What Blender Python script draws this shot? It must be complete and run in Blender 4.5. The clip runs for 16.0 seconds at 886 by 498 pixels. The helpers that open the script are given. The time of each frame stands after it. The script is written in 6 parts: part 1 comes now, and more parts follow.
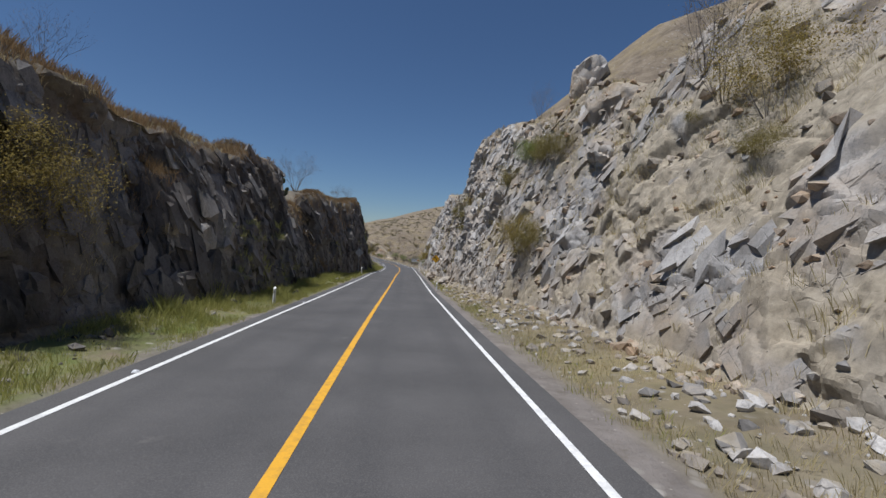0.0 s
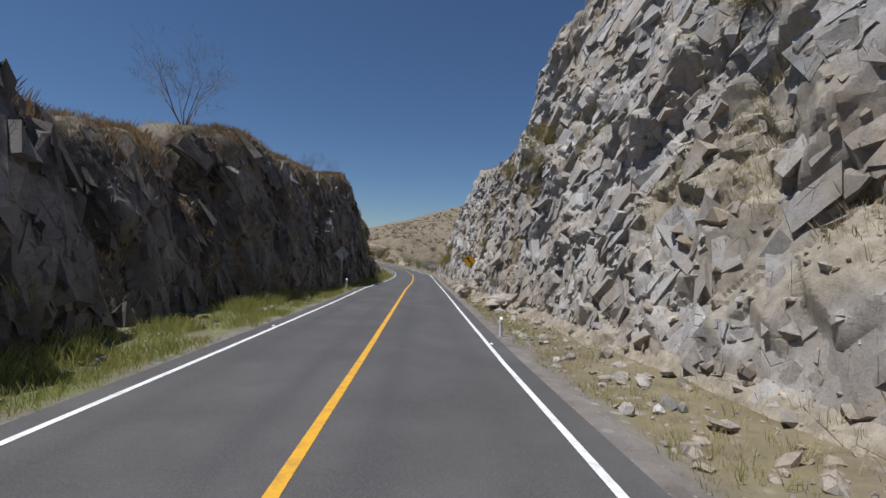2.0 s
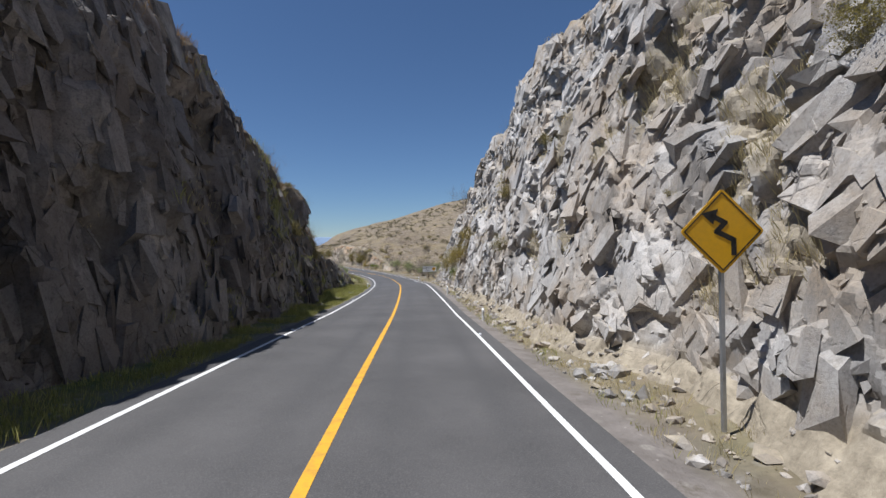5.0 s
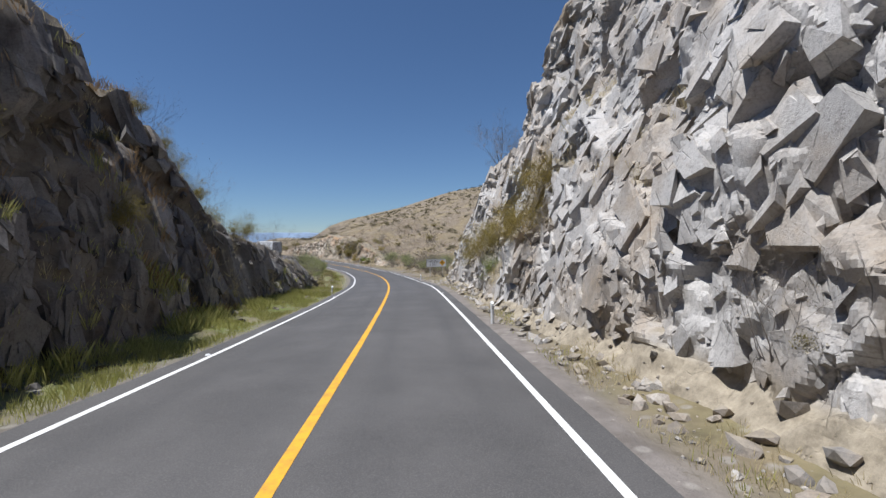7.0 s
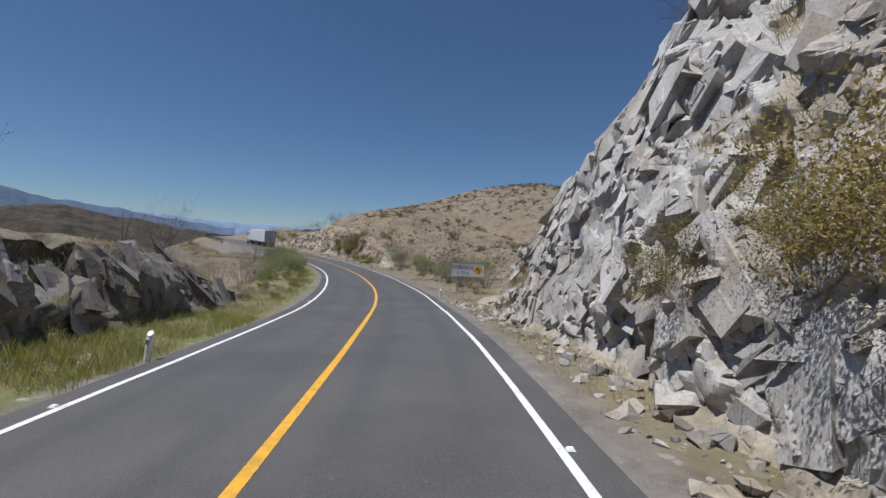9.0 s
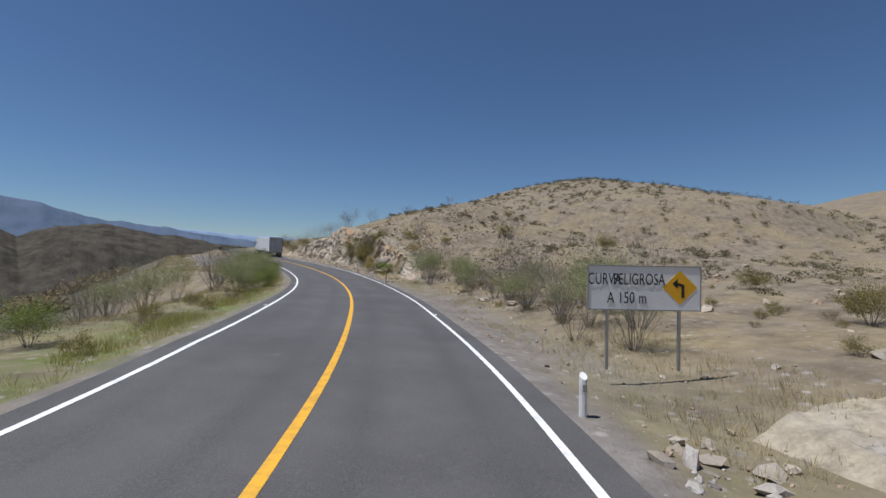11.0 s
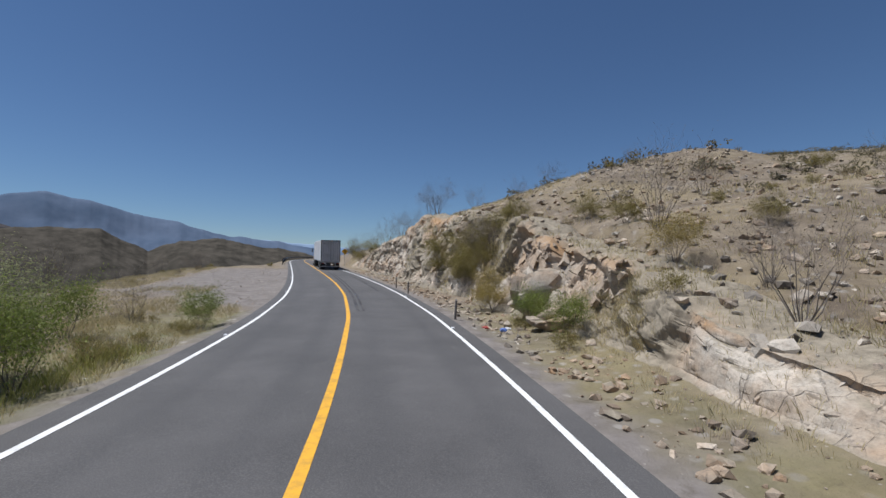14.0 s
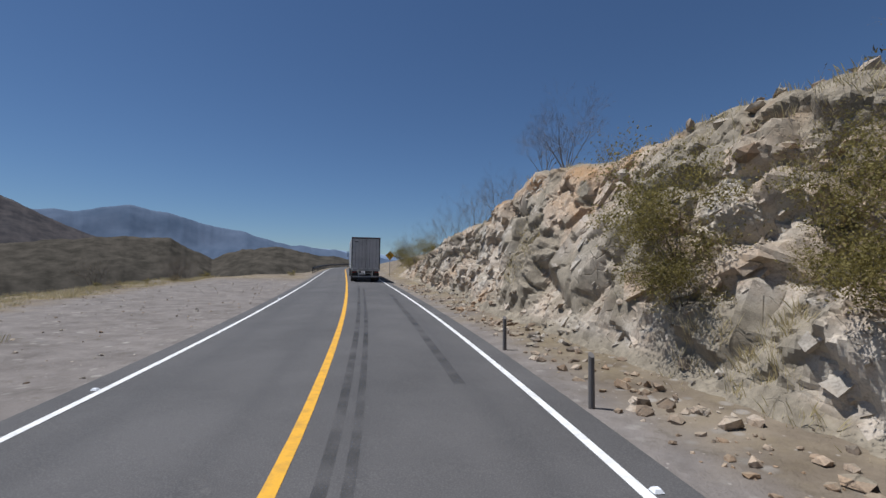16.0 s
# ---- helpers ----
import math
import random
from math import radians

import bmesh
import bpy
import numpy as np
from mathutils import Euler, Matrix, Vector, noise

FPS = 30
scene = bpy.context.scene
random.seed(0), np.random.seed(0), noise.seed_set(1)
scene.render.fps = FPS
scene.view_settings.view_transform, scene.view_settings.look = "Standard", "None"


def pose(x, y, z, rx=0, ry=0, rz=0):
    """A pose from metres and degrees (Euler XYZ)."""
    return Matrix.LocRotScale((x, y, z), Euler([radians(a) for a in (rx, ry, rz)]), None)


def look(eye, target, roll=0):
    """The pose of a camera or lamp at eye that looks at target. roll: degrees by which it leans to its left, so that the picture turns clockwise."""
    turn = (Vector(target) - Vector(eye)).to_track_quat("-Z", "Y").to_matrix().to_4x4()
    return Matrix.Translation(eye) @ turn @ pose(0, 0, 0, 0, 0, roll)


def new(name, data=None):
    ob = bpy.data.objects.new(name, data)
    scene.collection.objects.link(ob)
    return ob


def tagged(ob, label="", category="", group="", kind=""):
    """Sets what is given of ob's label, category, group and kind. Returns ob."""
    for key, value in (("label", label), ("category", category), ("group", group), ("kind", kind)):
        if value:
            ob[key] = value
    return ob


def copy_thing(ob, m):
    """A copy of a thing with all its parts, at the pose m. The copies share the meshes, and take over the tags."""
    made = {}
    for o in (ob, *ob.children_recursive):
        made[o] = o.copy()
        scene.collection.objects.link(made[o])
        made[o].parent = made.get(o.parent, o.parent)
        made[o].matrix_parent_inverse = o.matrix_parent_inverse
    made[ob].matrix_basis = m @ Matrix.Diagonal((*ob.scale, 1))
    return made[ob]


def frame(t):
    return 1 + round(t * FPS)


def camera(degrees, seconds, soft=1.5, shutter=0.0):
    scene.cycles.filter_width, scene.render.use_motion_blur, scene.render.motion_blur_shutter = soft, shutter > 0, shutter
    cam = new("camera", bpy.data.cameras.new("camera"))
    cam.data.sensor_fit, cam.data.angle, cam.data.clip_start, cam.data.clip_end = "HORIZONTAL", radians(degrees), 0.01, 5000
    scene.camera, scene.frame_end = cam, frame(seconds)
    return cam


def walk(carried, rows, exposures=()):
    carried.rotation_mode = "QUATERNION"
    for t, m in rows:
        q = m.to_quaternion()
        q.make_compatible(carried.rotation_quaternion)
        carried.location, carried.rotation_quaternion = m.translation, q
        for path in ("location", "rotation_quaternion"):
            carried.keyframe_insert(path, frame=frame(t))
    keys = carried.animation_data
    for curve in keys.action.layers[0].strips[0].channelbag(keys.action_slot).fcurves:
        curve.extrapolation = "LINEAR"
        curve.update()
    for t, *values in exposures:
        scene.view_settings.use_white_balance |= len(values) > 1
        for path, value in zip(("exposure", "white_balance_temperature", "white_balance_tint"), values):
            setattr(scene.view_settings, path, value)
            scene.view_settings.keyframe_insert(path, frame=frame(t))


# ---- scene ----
cam = camera(90.0, 16.0)

# The road's axis (its yellow line): y ahead, x to the right.
AXIS = ((-140, 0.5), (-80, -0.3), (-40, -0.75), (-20, -0.94), (0, -1.15), (20, -1.568), (40, -1.92), (60, -2.237), (80, -2.493),
        (100, -3.071), (113, -3.76), (127.74, -5.257), (139.08, -7.74), (149.95, -10.998), (160.34, -15.009), (170.05, -19.6), (175.2, -22.371), (181, -25.712),
        (190.63, -31.933), (205.63, -42.246), (225.63, -56.285), (250.63, -73.712), (270.61, -85.614), (290.61, -91.475), (315.61, -90.91), (345.61, -81.91), (400.61, -52.91))


def smooth_line(knots, n=40):
    k = np.array(knots, float)
    out = []
    for i in range(len(k) - 1):
        p0, p1, p2, p3 = k[max(i - 1, 0)], k[i], k[i + 1], k[min(i + 2, len(k) - 1)]
        far = np.hypot(*(p2 - p1))
        m1 = (p2 - p0) / np.hypot(*(p2 - p0)) * far
        m2 = (p3 - p1) / np.hypot(*(p3 - p1)) * far
        u = np.linspace(0, 1, n, endpoint=False)[:, None]
        out.append(p1 * (2 * u**3 - 3 * u * u + 1) + m1 * (u**3 - 2 * u * u + u) + p2 * (-2 * u**3 + 3 * u * u) + m2 * (u**3 - u * u))
    return np.concatenate(out + [k[-1:]])[:, ::-1]


AX = smooth_line(AXIS)
AS = np.concatenate([[0], np.cumsum(np.hypot(*np.diff(AX, axis=0).T))])
AS -= np.interp(0, AX[:, 1], AS)
TAN = np.gradient(AX, axis=0)
TAN /= np.hypot(*TAN.T)[:, None]


def road_z(s):
    """Height of the road's surface: a descent, a sag, a level stretch and a climb."""
    y = np.interp(s, AS, AX[:, 1])
    down = np.where(y < 100, 1 + 0.05 * (100 - y), np.where(y < 140, 0.000625 * (140 - y) ** 2, 0))
    uneven = np.interp(y, (-20, 0, 12, 34, 46, 60, 70, 79, 90, 101, 102, 108, 112, 113, 119, 122, 125, 133, 139, 140, 145, 151, 163, 174, 175, 180, 200, 205, 230), (0.0, 0.07, 0.02, -0.09, -0.05, 0.05, 0.0, -0.08, 0.0, 0.133, 0.151, 0.208, 0.2, 0.187, 0.069, 0.0, -0.025, 0.048, 0.028, 0.027, 0.01, -0.07, -0.12, -0.15, -0.155, -0.172, -0.14, -0.14, -0.05))
    return down + uneven + 0.000385 * np.clip(y - 142, 0, 39) ** 2 + 0.03 * np.clip(y - 181, 0, 100)


def bank(s, d):
    """Lift of the carriageway by its crossfall, dying out beyond the verges."""
    q = np.clip((9 - np.abs(d)) / 4, 0, 1)
    return np.interp(s, (-20, 5, 15, 24, 34, 48, 58, 78, 92, 104, 113, 120, 127, 133, 140, 146, 153, 163, 170, 178, 190), (0, 0.008, -0.002, -0.008, -0.026, -0.028, -0.038, -0.038, -0.005, 0.022, 0.032, 0.02, -0.022, -0.045, -0.048, -0.04, -0.03, -0.018, 0, 0.01, 0.01)) * np.clip(d, -4.5, 4.5) * q * q * (3 - 2 * q)


def road_slope(s):
    return float(road_z(s + 0.5) - road_z(s - 0.5))


def at(s, d):
    """World x, y of a place s metres along the road and d to the right of its axis."""
    s, d = np.asarray(s, float), np.asarray(d, float)
    tx, ty = np.interp(s, AS, TAN[:, 0]), np.interp(s, AS, TAN[:, 1])
    n = np.hypot(tx, ty)
    return np.interp(s, AS, AX[:, 0]) + d * ty / n, np.interp(s, AS, AX[:, 1]) - d * tx / n


def along(x, y):
    """s and d of world places (arrays)."""
    x, y = np.ravel(x), np.ravel(y)
    best, far = np.zeros(len(x), int), np.full(len(x), 1e18)
    for i in range(0, len(AX), 8):
        q = (x - AX[i, 0]) ** 2 + (y - AX[i, 1]) ** 2
        near = q < far
        best[near], far[near] = i, q[near]
    tx, ty = TAN[best, 0], TAN[best, 1]
    vx, vy = x - AX[best, 0], y - AX[best, 1]
    s = AS[best] + vx * tx + vy * ty
    ax, ay = np.interp(s, AS, AX[:, 0]), np.interp(s, AS, AX[:, 1])
    tx, ty = np.interp(s, AS, TAN[:, 0]), np.interp(s, AS, TAN[:, 1])
    return s, (x - ax) * ty - (y - ay) * tx


def heading(s):
    """The road's direction at s, in degrees to the left of +y."""
    return math.degrees(math.atan2(-np.interp(s, AS, TAN[:, 0]), np.interp(s, AS, TAN[:, 1])))


# The camera: seconds, x, y, z, yaw, pitch, roll.
PATH = [
    (0.0, 0.023, -0.110, 8.210, -3.683, -1.165, 3.397),
    (0.5, 0.007, 6.129, 7.887, -2.686, -0.840, 2.694),
    (1.0, 0.005, 12.130, 7.528, -1.942, -0.503, 2.321),
    (1.5, -0.257, 17.678, 7.186, -1.897, -0.687, 1.990),
    (2.0, -0.352, 23.534, 6.866, -1.708, -0.577, 1.704),
    (2.5, -0.563, 29.080, 6.622, -1.994, -0.475, 1.313),
    (3.0, -0.747, 34.261, 6.268, -2.504, -0.081, 0.933),
    (3.5, -0.924, 39.611, 6.020, -2.953, -0.012, 0.570),
    (4.0, -1.007, 44.787, 5.811, -3.118, -0.064, -0.369),
    (4.2, -0.995, 46.790, 5.739, -2.924, -0.005, -1.058),
    (6.3, -1.068, 70.388, 4.572, -2.935, -0.935, -1.310),
    (6.5, -1.050, 72.750, 4.396, -2.824, -0.972, -1.329),
    (7, -1.092, 78.364, 4.051, -2.676, -0.750, -1.102),
    (7.5, -1.194, 83.945, 3.816, -2.630, -0.124, -0.299),
    (8, -1.359, 89.749, 3.590, -2.460, -0.195, 0.415),
    (8.5, -1.394, 95.276, 3.369, -1.702, -0.216, 1.268),
    (9, -1.488, 100.569, 3.238, -0.405, -0.262, 2.556),
    (9.2, -1.573, 102.510, 3.158, -0.087, -0.250, 2.650),
    (10.2, -2.124, 113.041, 2.771, 1.146, 0.177, 2.501),
    (10.75, -2.668, 119.265, 2.456, 2.944, 0.720, 1.664),
    (11.3, -3.483, 125.482, 2.215, 5.411, 0.840, 0.717),
    (11.5, -3.820, 127.795, 2.246, 6.478, 0.625, 1.063),
    (12, -4.987, 133.606, 2.224, 8.703, 0.681, 1.073),
    (12.5, -6.369, 139.341, 2.135, 10.932, 0.869, 0.709),
    (13, -8.279, 145.639, 2.196, 12.470, 1.170, 0.583),
    (13.5, -10.332, 151.220, 2.153, 14.076, 1.822, 0.834),
    (14, -12.357, 156.265, 2.198, 15.725, 2.009, 0.566),
    (14.5, -14.492, 161.640, 2.143, 18.107, 2.470, 0.957),
    (15, -16.725, 166.503, 2.193, 19.836, 2.347, 1.676),
    (15.5, -19.092, 171.516, 2.275, 21.746, 2.675, 1.160),
    (16, -21.569, 175.833, 2.289, 22.587, 2.988, 0.692),
]


def carried_at(x, y, z, yaw, pitch, roll):
    a, b = radians(yaw), radians(pitch)
    way = Vector((-math.sin(a) * math.cos(b), math.cos(a) * math.cos(b), math.sin(b)))
    return look((x, y, z), Vector((x, y, z)) + way * 10, roll)


walk(cam, [(t, carried_at(*row)) for t, *row in PATH], exposures=[(t, e, 6150, 10) for t, e in ((0.0, 0.08), (1.5, 0.08), (2.5, 0.2), (3.5, 0.32), (4.2, 0.38), (6.3, 0.5), (7.5, 0.48), (8.5, 0.32), (9.2, 0.14), (11.3, 0.22), (13.0, 0.25), (15.0, 0.2), (16.0, 0.14))])

# ---- light ----
SUN_EL, SUN_AZ = 70.0, 104.0   # degrees up; degrees to the left of +y
world = bpy.data.worlds.new("sky")
scene.world = world
world.use_nodes = True
wn = world.node_tree
sky = wn.nodes.new("ShaderNodeTexSky")
sky.sky_type, sky.sun_disc = "NISHITA", False
sky.sun_elevation, sky.sun_rotation = radians(SUN_EL), radians(-SUN_AZ)
sky.altitude, sky.air_density, sky.dust_density, sky.ozone_density = 2500, 1.25, 0.0, 7.5
wn.links.new(sky.outputs[0], wn.nodes["Background"].inputs[0])
wn.nodes["Background"].inputs[1].default_value = 0.058
sun = new("sun", bpy.data.lights.new("sun", "SUN"))
sun.data.energy, sun.data.angle, sun.data.color = 4.4, radians(0.53), (1.0, 0.98, 0.96)
sun_way = Vector((-math.sin(radians(SUN_AZ)) * math.cos(radians(SUN_EL)), math.cos(radians(SUN_AZ)) * math.cos(radians(SUN_EL)), math.sin(radians(SUN_EL))))
sun.matrix_world = look(sun_way * 300, (0, 0, 0))


# ---- materials ----
class Nodes:
    """Short hand for building a node material."""

    def __init__(self, name, rough=0.9, metal=0.0, spec=0.3):
        self.mat = bpy.data.materials.new(name)
        self.mat.use_nodes = True
        self.tree = self.mat.node_tree
        self.bsdf = self.tree.nodes["Principled BSDF"]
        self.bsdf.inputs["Roughness"].default_value = rough
        self.bsdf.inputs["Metallic"].default_value = metal
        self.bsdf.inputs["Specular IOR Level"].default_value = spec
        self.geo = None

    def node(self, kind, **kw):
        n = self.tree.nodes.new(kind)
        for k, v in kw.items():
            if k == "operation":
                n.operation = v
            elif k == "blend_type":
                n.blend_type = v
            elif k == "data_type":
                n.data_type = v
        return n

    def put(self, socket, value):
        if isinstance(value, bpy.types.NodeSocket):
            self.tree.links.new(value, socket)
        elif isinstance(value, tuple) and len(value) == 3 and socket.type == "RGBA":
            socket.default_value = (*value, 1)
        else:
            socket.default_value = value

    def place(self, scale=(1, 1, 1)):
        """World places, scaled."""
        if self.geo is None:
            self.geo = self.node("ShaderNodeNewGeometry")
        m = self.node("ShaderNodeMapping")
        m.inputs["Scale"].default_value = scale
        self.tree.links.new(self.geo.outputs["Position"], m.inputs["Vector"])
        return m.outputs[0]

    def up(self):
        self.place()
        x = self.node("ShaderNodeSeparateXYZ")
        self.tree.links.new(self.geo.outputs["Normal"], x.inputs[0])
        return x.outputs[2]

    def noise(self, scale, detail=4, rough=0.6, stretch=(1, 1, 1), vector=None):
        n = self.node("ShaderNodeTexNoise")
        n.inputs["Scale"].default_value, n.inputs["Detail"].default_value, n.inputs["Roughness"].default_value = scale, detail, rough
        self.tree.links.new(vector or self.place(stretch), n.inputs["Vector"])
        return n.outputs[0]

    def voronoi(self, scale, stretch=(1, 1, 1), feature="F1"):
        n = self.node("ShaderNodeTexVoronoi")
        n.feature = feature
        n.inputs["Scale"].default_value = scale
        self.tree.links.new(self.place(stretch), n.inputs["Vector"])
        return n.outputs[0], (n.outputs[1] if feature == "F1" else None)

    def attr(self, name):
        n = self.node("ShaderNodeAttribute")
        n.attribute_name = name
        return n.outputs["Fac"]

    def ramp(self, value, lo, hi, a=0.0, b=1.0):
        n = self.node("ShaderNodeMapRange")
        self.put(n.inputs[0], value)
        for i, v in enumerate((lo, hi, a, b)):
            n.inputs[i + 1].default_value = v
        return n.outputs[0]

    def maths(self, op, a, b=0.0):
        n = self.node("ShaderNodeMath", operation=op)
        self.put(n.inputs[0], a)
        self.put(n.inputs[1], b)
        return n.outputs[0]

    def mix(self, fac, a, b, kind="MIX"):
        n = self.node("ShaderNodeMix", data_type="RGBA", blend_type=kind)
        self.put(n.inputs[0], fac)
        self.put(n.inputs[6], a)
        self.put(n.inputs[7], b)
        return n.outputs[2]

    def bump(self, value, strength=0.5, distance=0.05, chain=None):
        n = self.node("ShaderNodeBump")
        n.inputs["Strength"].default_value, n.inputs["Distance"].default_value = strength, distance
        self.put(n.inputs["Height"], value)
        if chain:
            self.tree.links.new(chain, n.inputs["Normal"])
        self.tree.links.new(n.outputs[0], self.bsdf.inputs["Normal"])
        return n.outputs[0]

    def done(self, colour):
        self.put(self.bsdf.inputs["Base Color"], colour)
        return self.mat


def rock_material(name, low, high, stain, stain_amount, streak, earthy=1.0):
    m = Nodes(name, rough=0.88, spec=0.2)
    tone = m.maths("ADD", m.maths("MULTIPLY", m.attr("tone"), 0.62), m.maths("MULTIPLY", m.noise(1.3, 9, 0.7), 0.38))
    base = m.mix(m.ramp(tone, 0.25, 0.78), low, high)
    # rusty weathering near the rim and in patches
    rust = m.maths("MULTIPLY", m.ramp(m.noise(0.3, 7, 0.7), 0.43, 0.64), stain_amount)
    rust = m.maths("MAXIMUM", rust, m.maths("MULTIPLY", m.attr("rim"), m.ramp(m.noise(0.8, 5), 0.36, 0.58)))
    base = m.mix(rust, base, stain)
    # dark weathering streaks that run down the face
    dark = m.maths("MULTIPLY", m.ramp(m.noise(0.7, 8, 0.72, (1, 1, 0.3)), 0.52, 0.70), streak)
    base = m.mix(dark, base, tuple(0.38 * c for c in low))
    # lichen and grain
    base = m.mix(m.ramp(m.noise(6, 7, 0.78), 0.50, 0.72, 0.0, 0.5), base, tuple(0.55 * c for c in low))
    base = m.mix(m.ramp(m.noise(24, 4, 0.7), 0.45, 0.75, 0.0, 0.35), base, tuple(0.55 * c for c in low))
    # straight open joints in two sets
    joints = None
    for turn, scale, wide in (((0.5, 0.35, 0.4), 0.8, 0.012), ((-0.6, 0.5, 1.0), 1.9, 0.02)):
        rot = m.node("ShaderNodeMapping")
        rot.inputs["Rotation"].default_value = turn
        rot.inputs["Scale"].default_value = (1, 1, 0.55)
        m.tree.links.new(m.geo.outputs["Position"], rot.inputs["Vector"])
        v = m.node("ShaderNodeTexVoronoi")
        v.feature = "DISTANCE_TO_EDGE"
        v.inputs["Scale"].default_value = scale
        m.tree.links.new(rot.outputs[0], v.inputs["Vector"])
        line = m.ramp(v.outputs[0], wide, wide * 0.15)
        joints = line if joints is None else m.maths("MAXIMUM", joints, m.maths("MULTIPLY", line, 0.7))
    joints = m.maths("MULTIPLY", joints, m.ramp(m.noise(0.9, 6, 0.7), 0.50, 0.60))
    base = m.mix(m.maths("MULTIPLY", joints, 0.5), base, (0.06, 0.054, 0.05))
    # earth and dry grass on ledges and on the talus
    earth = m.maths("MAXIMUM", m.attr("soil"), m.maths("MULTIPLY", m.ramp(m.up(), 0.70, 0.92), m.ramp(m.noise(1.3, 4), 0.44, 0.58)))
    soil = m.mix(m.ramp(m.noise(4, 7, 0.75), 0.35, 0.65), tuple(earthy * k for k in (0.22, 0.185, 0.135)), tuple(earthy * k for k in (0.42, 0.36, 0.27)))
    base = m.mix(earth, base, soil)
    chips = m.voronoi(4.2, (1, 1, 0.7))[1]
    b = m.bump(m.noise(5.0, 10, 0.72), 0.3, 0.05)
    b = m.bump(chips, 0.4, 0.04, b)
    b = m.bump(m.maths("MULTIPLY", joints, -1.0), 0.6, 0.05, b)
    m.bump(m.noise(32, 5, 0.75), 0.5, 0.02, b)
    return m.done(base)


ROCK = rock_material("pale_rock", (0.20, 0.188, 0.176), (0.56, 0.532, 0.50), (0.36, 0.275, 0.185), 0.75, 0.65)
# Copy of the rock for the left wall, its shade put into darker colours.
ROCK_SHADED = rock_material("shade_dark_weathered_rock", (0.045, 0.041, 0.038), (0.36, 0.335, 0.31), (0.15, 0.105, 0.07), 0.4, 0.8, 0.55)
ROCK_TAN = rock_material("tan_rock", (0.15, 0.13, 0.108), (0.56, 0.495, 0.41), (0.44, 0.27, 0.14), 0.7, 0.6, 0.8)


def ground_material():
    m = Nodes("dry_ground", rough=0.95, spec=0.15)
    earth = m.mix(m.ramp(m.noise(0.9, 6, 0.65), 0.35, 0.66), (0.13, 0.102, 0.075), (0.25, 0.203, 0.148))
    straw = m.mix(m.ramp(m.noise(2.4, 4, 0.6), 0.3, 0.7), (0.195, 0.153, 0.088), (0.295, 0.237, 0.14))
    base = m.mix(m.ramp(m.noise(0.16, 6, 0.7), 0.46, 0.66), earth, straw)
    base = m.mix(m.maths("MULTIPLY", m.attr("green"), m.ramp(m.noise(0.7, 5, 0.7), 0.3, 0.62)), base, (0.13, 0.155, 0.045))
    base = m.mix(m.attr("scrub"), base, m.mix(m.ramp(m.noise(0.05, 8, 0.75), 0.42, 0.58), (0.095, 0.085, 0.062), (0.042, 0.044, 0.03)))
    base = m.mix(m.attr("gravel"), base, m.mix(m.ramp(m.noise(1.1, 7, 0.7), 0.35, 0.65), (0.145, 0.127, 0.113), (0.235, 0.208, 0.188)))
    stones = m.voronoi(5.5)[0]
    base = m.mix(m.ramp(stones, 0.13, 0.05, 0.0, 0.7), base, (0.40, 0.36, 0.32))
    rubble, tint = m.voronoi(2.6)
    grey = m.mix(tint, (0.20, 0.18, 0.155), (0.40, 0.37, 0.33))
    base = m.mix(m.maths("MULTIPLY", m.ramp(rubble, 0.30, 0.18), m.ramp(m.noise(0.5, 6, 0.7), 0.42, 0.58, 0.0, 0.75)), base, grey)
    base = m.mix(m.ramp(m.noise(1.7, 8, 0.75), 0.56, 0.70, 0.0, 0.6), base, (0.085, 0.07, 0.045))
    b = m.bump(m.noise(2.2, 7, 0.7), 0.6, 0.15)
    m.bump(m.noise(21, 4, 0.7), 0.5, 0.03, b)
    return m.done(base)


GROUND = ground_material()


def asphalt_material():
    m = Nodes("asphalt", rough=0.82, spec=0.35)
    uv = m.node("ShaderNodeUVMap")
    sep = m.node("ShaderNodeSeparateXYZ")
    m.tree.links.new(uv.outputs[0], sep.inputs[0])
    # wheel tracks 0.85 m either side of each lane's middle
    off = m.maths("ABSOLUTE", m.maths("SUBTRACT", m.maths("ABSOLUTE", sep.outputs[0]), 1.65))
    track = m.ramp(m.maths("ABSOLUTE", m.maths("SUBTRACT", off, 0.85)), 0.42, 0.05)
    stretch = m.node("ShaderNodeMapping")
    stretch.inputs["Scale"].default_value = (1.0, 0.05, 1)
    m.tree.links.new(uv.outputs[0], stretch.inputs[0])
    long = m.noise(1.6, 5, 0.6, vector=stretch.outputs[0])
    base = m.mix(m.ramp(m.noise(0.35, 6, 0.65), 0.35, 0.65), (0.062, 0.059, 0.058), (0.092, 0.087, 0.085))
    base = m.mix(m.maths("MULTIPLY", track, m.ramp(long, 0.3, 0.7, 0.1, 0.75)), base, (0.056, 0.054, 0.054))
    base = m.mix(m.ramp(m.noise(60, 2, 0.6), 0.45, 0.8, 0, 0.5), base, (0.19, 0.18, 0.17))
    base = m.mix(m.ramp(m.noise(0.9, 5, 0.7), 0.66, 0.74, 0.0, 0.5), base, (0.15, 0.14, 0.13))
    m.bump(m.noise(75, 3, 0.7), 0.35, 0.01)
    return m.done(base)


ASPHALT = asphalt_material()


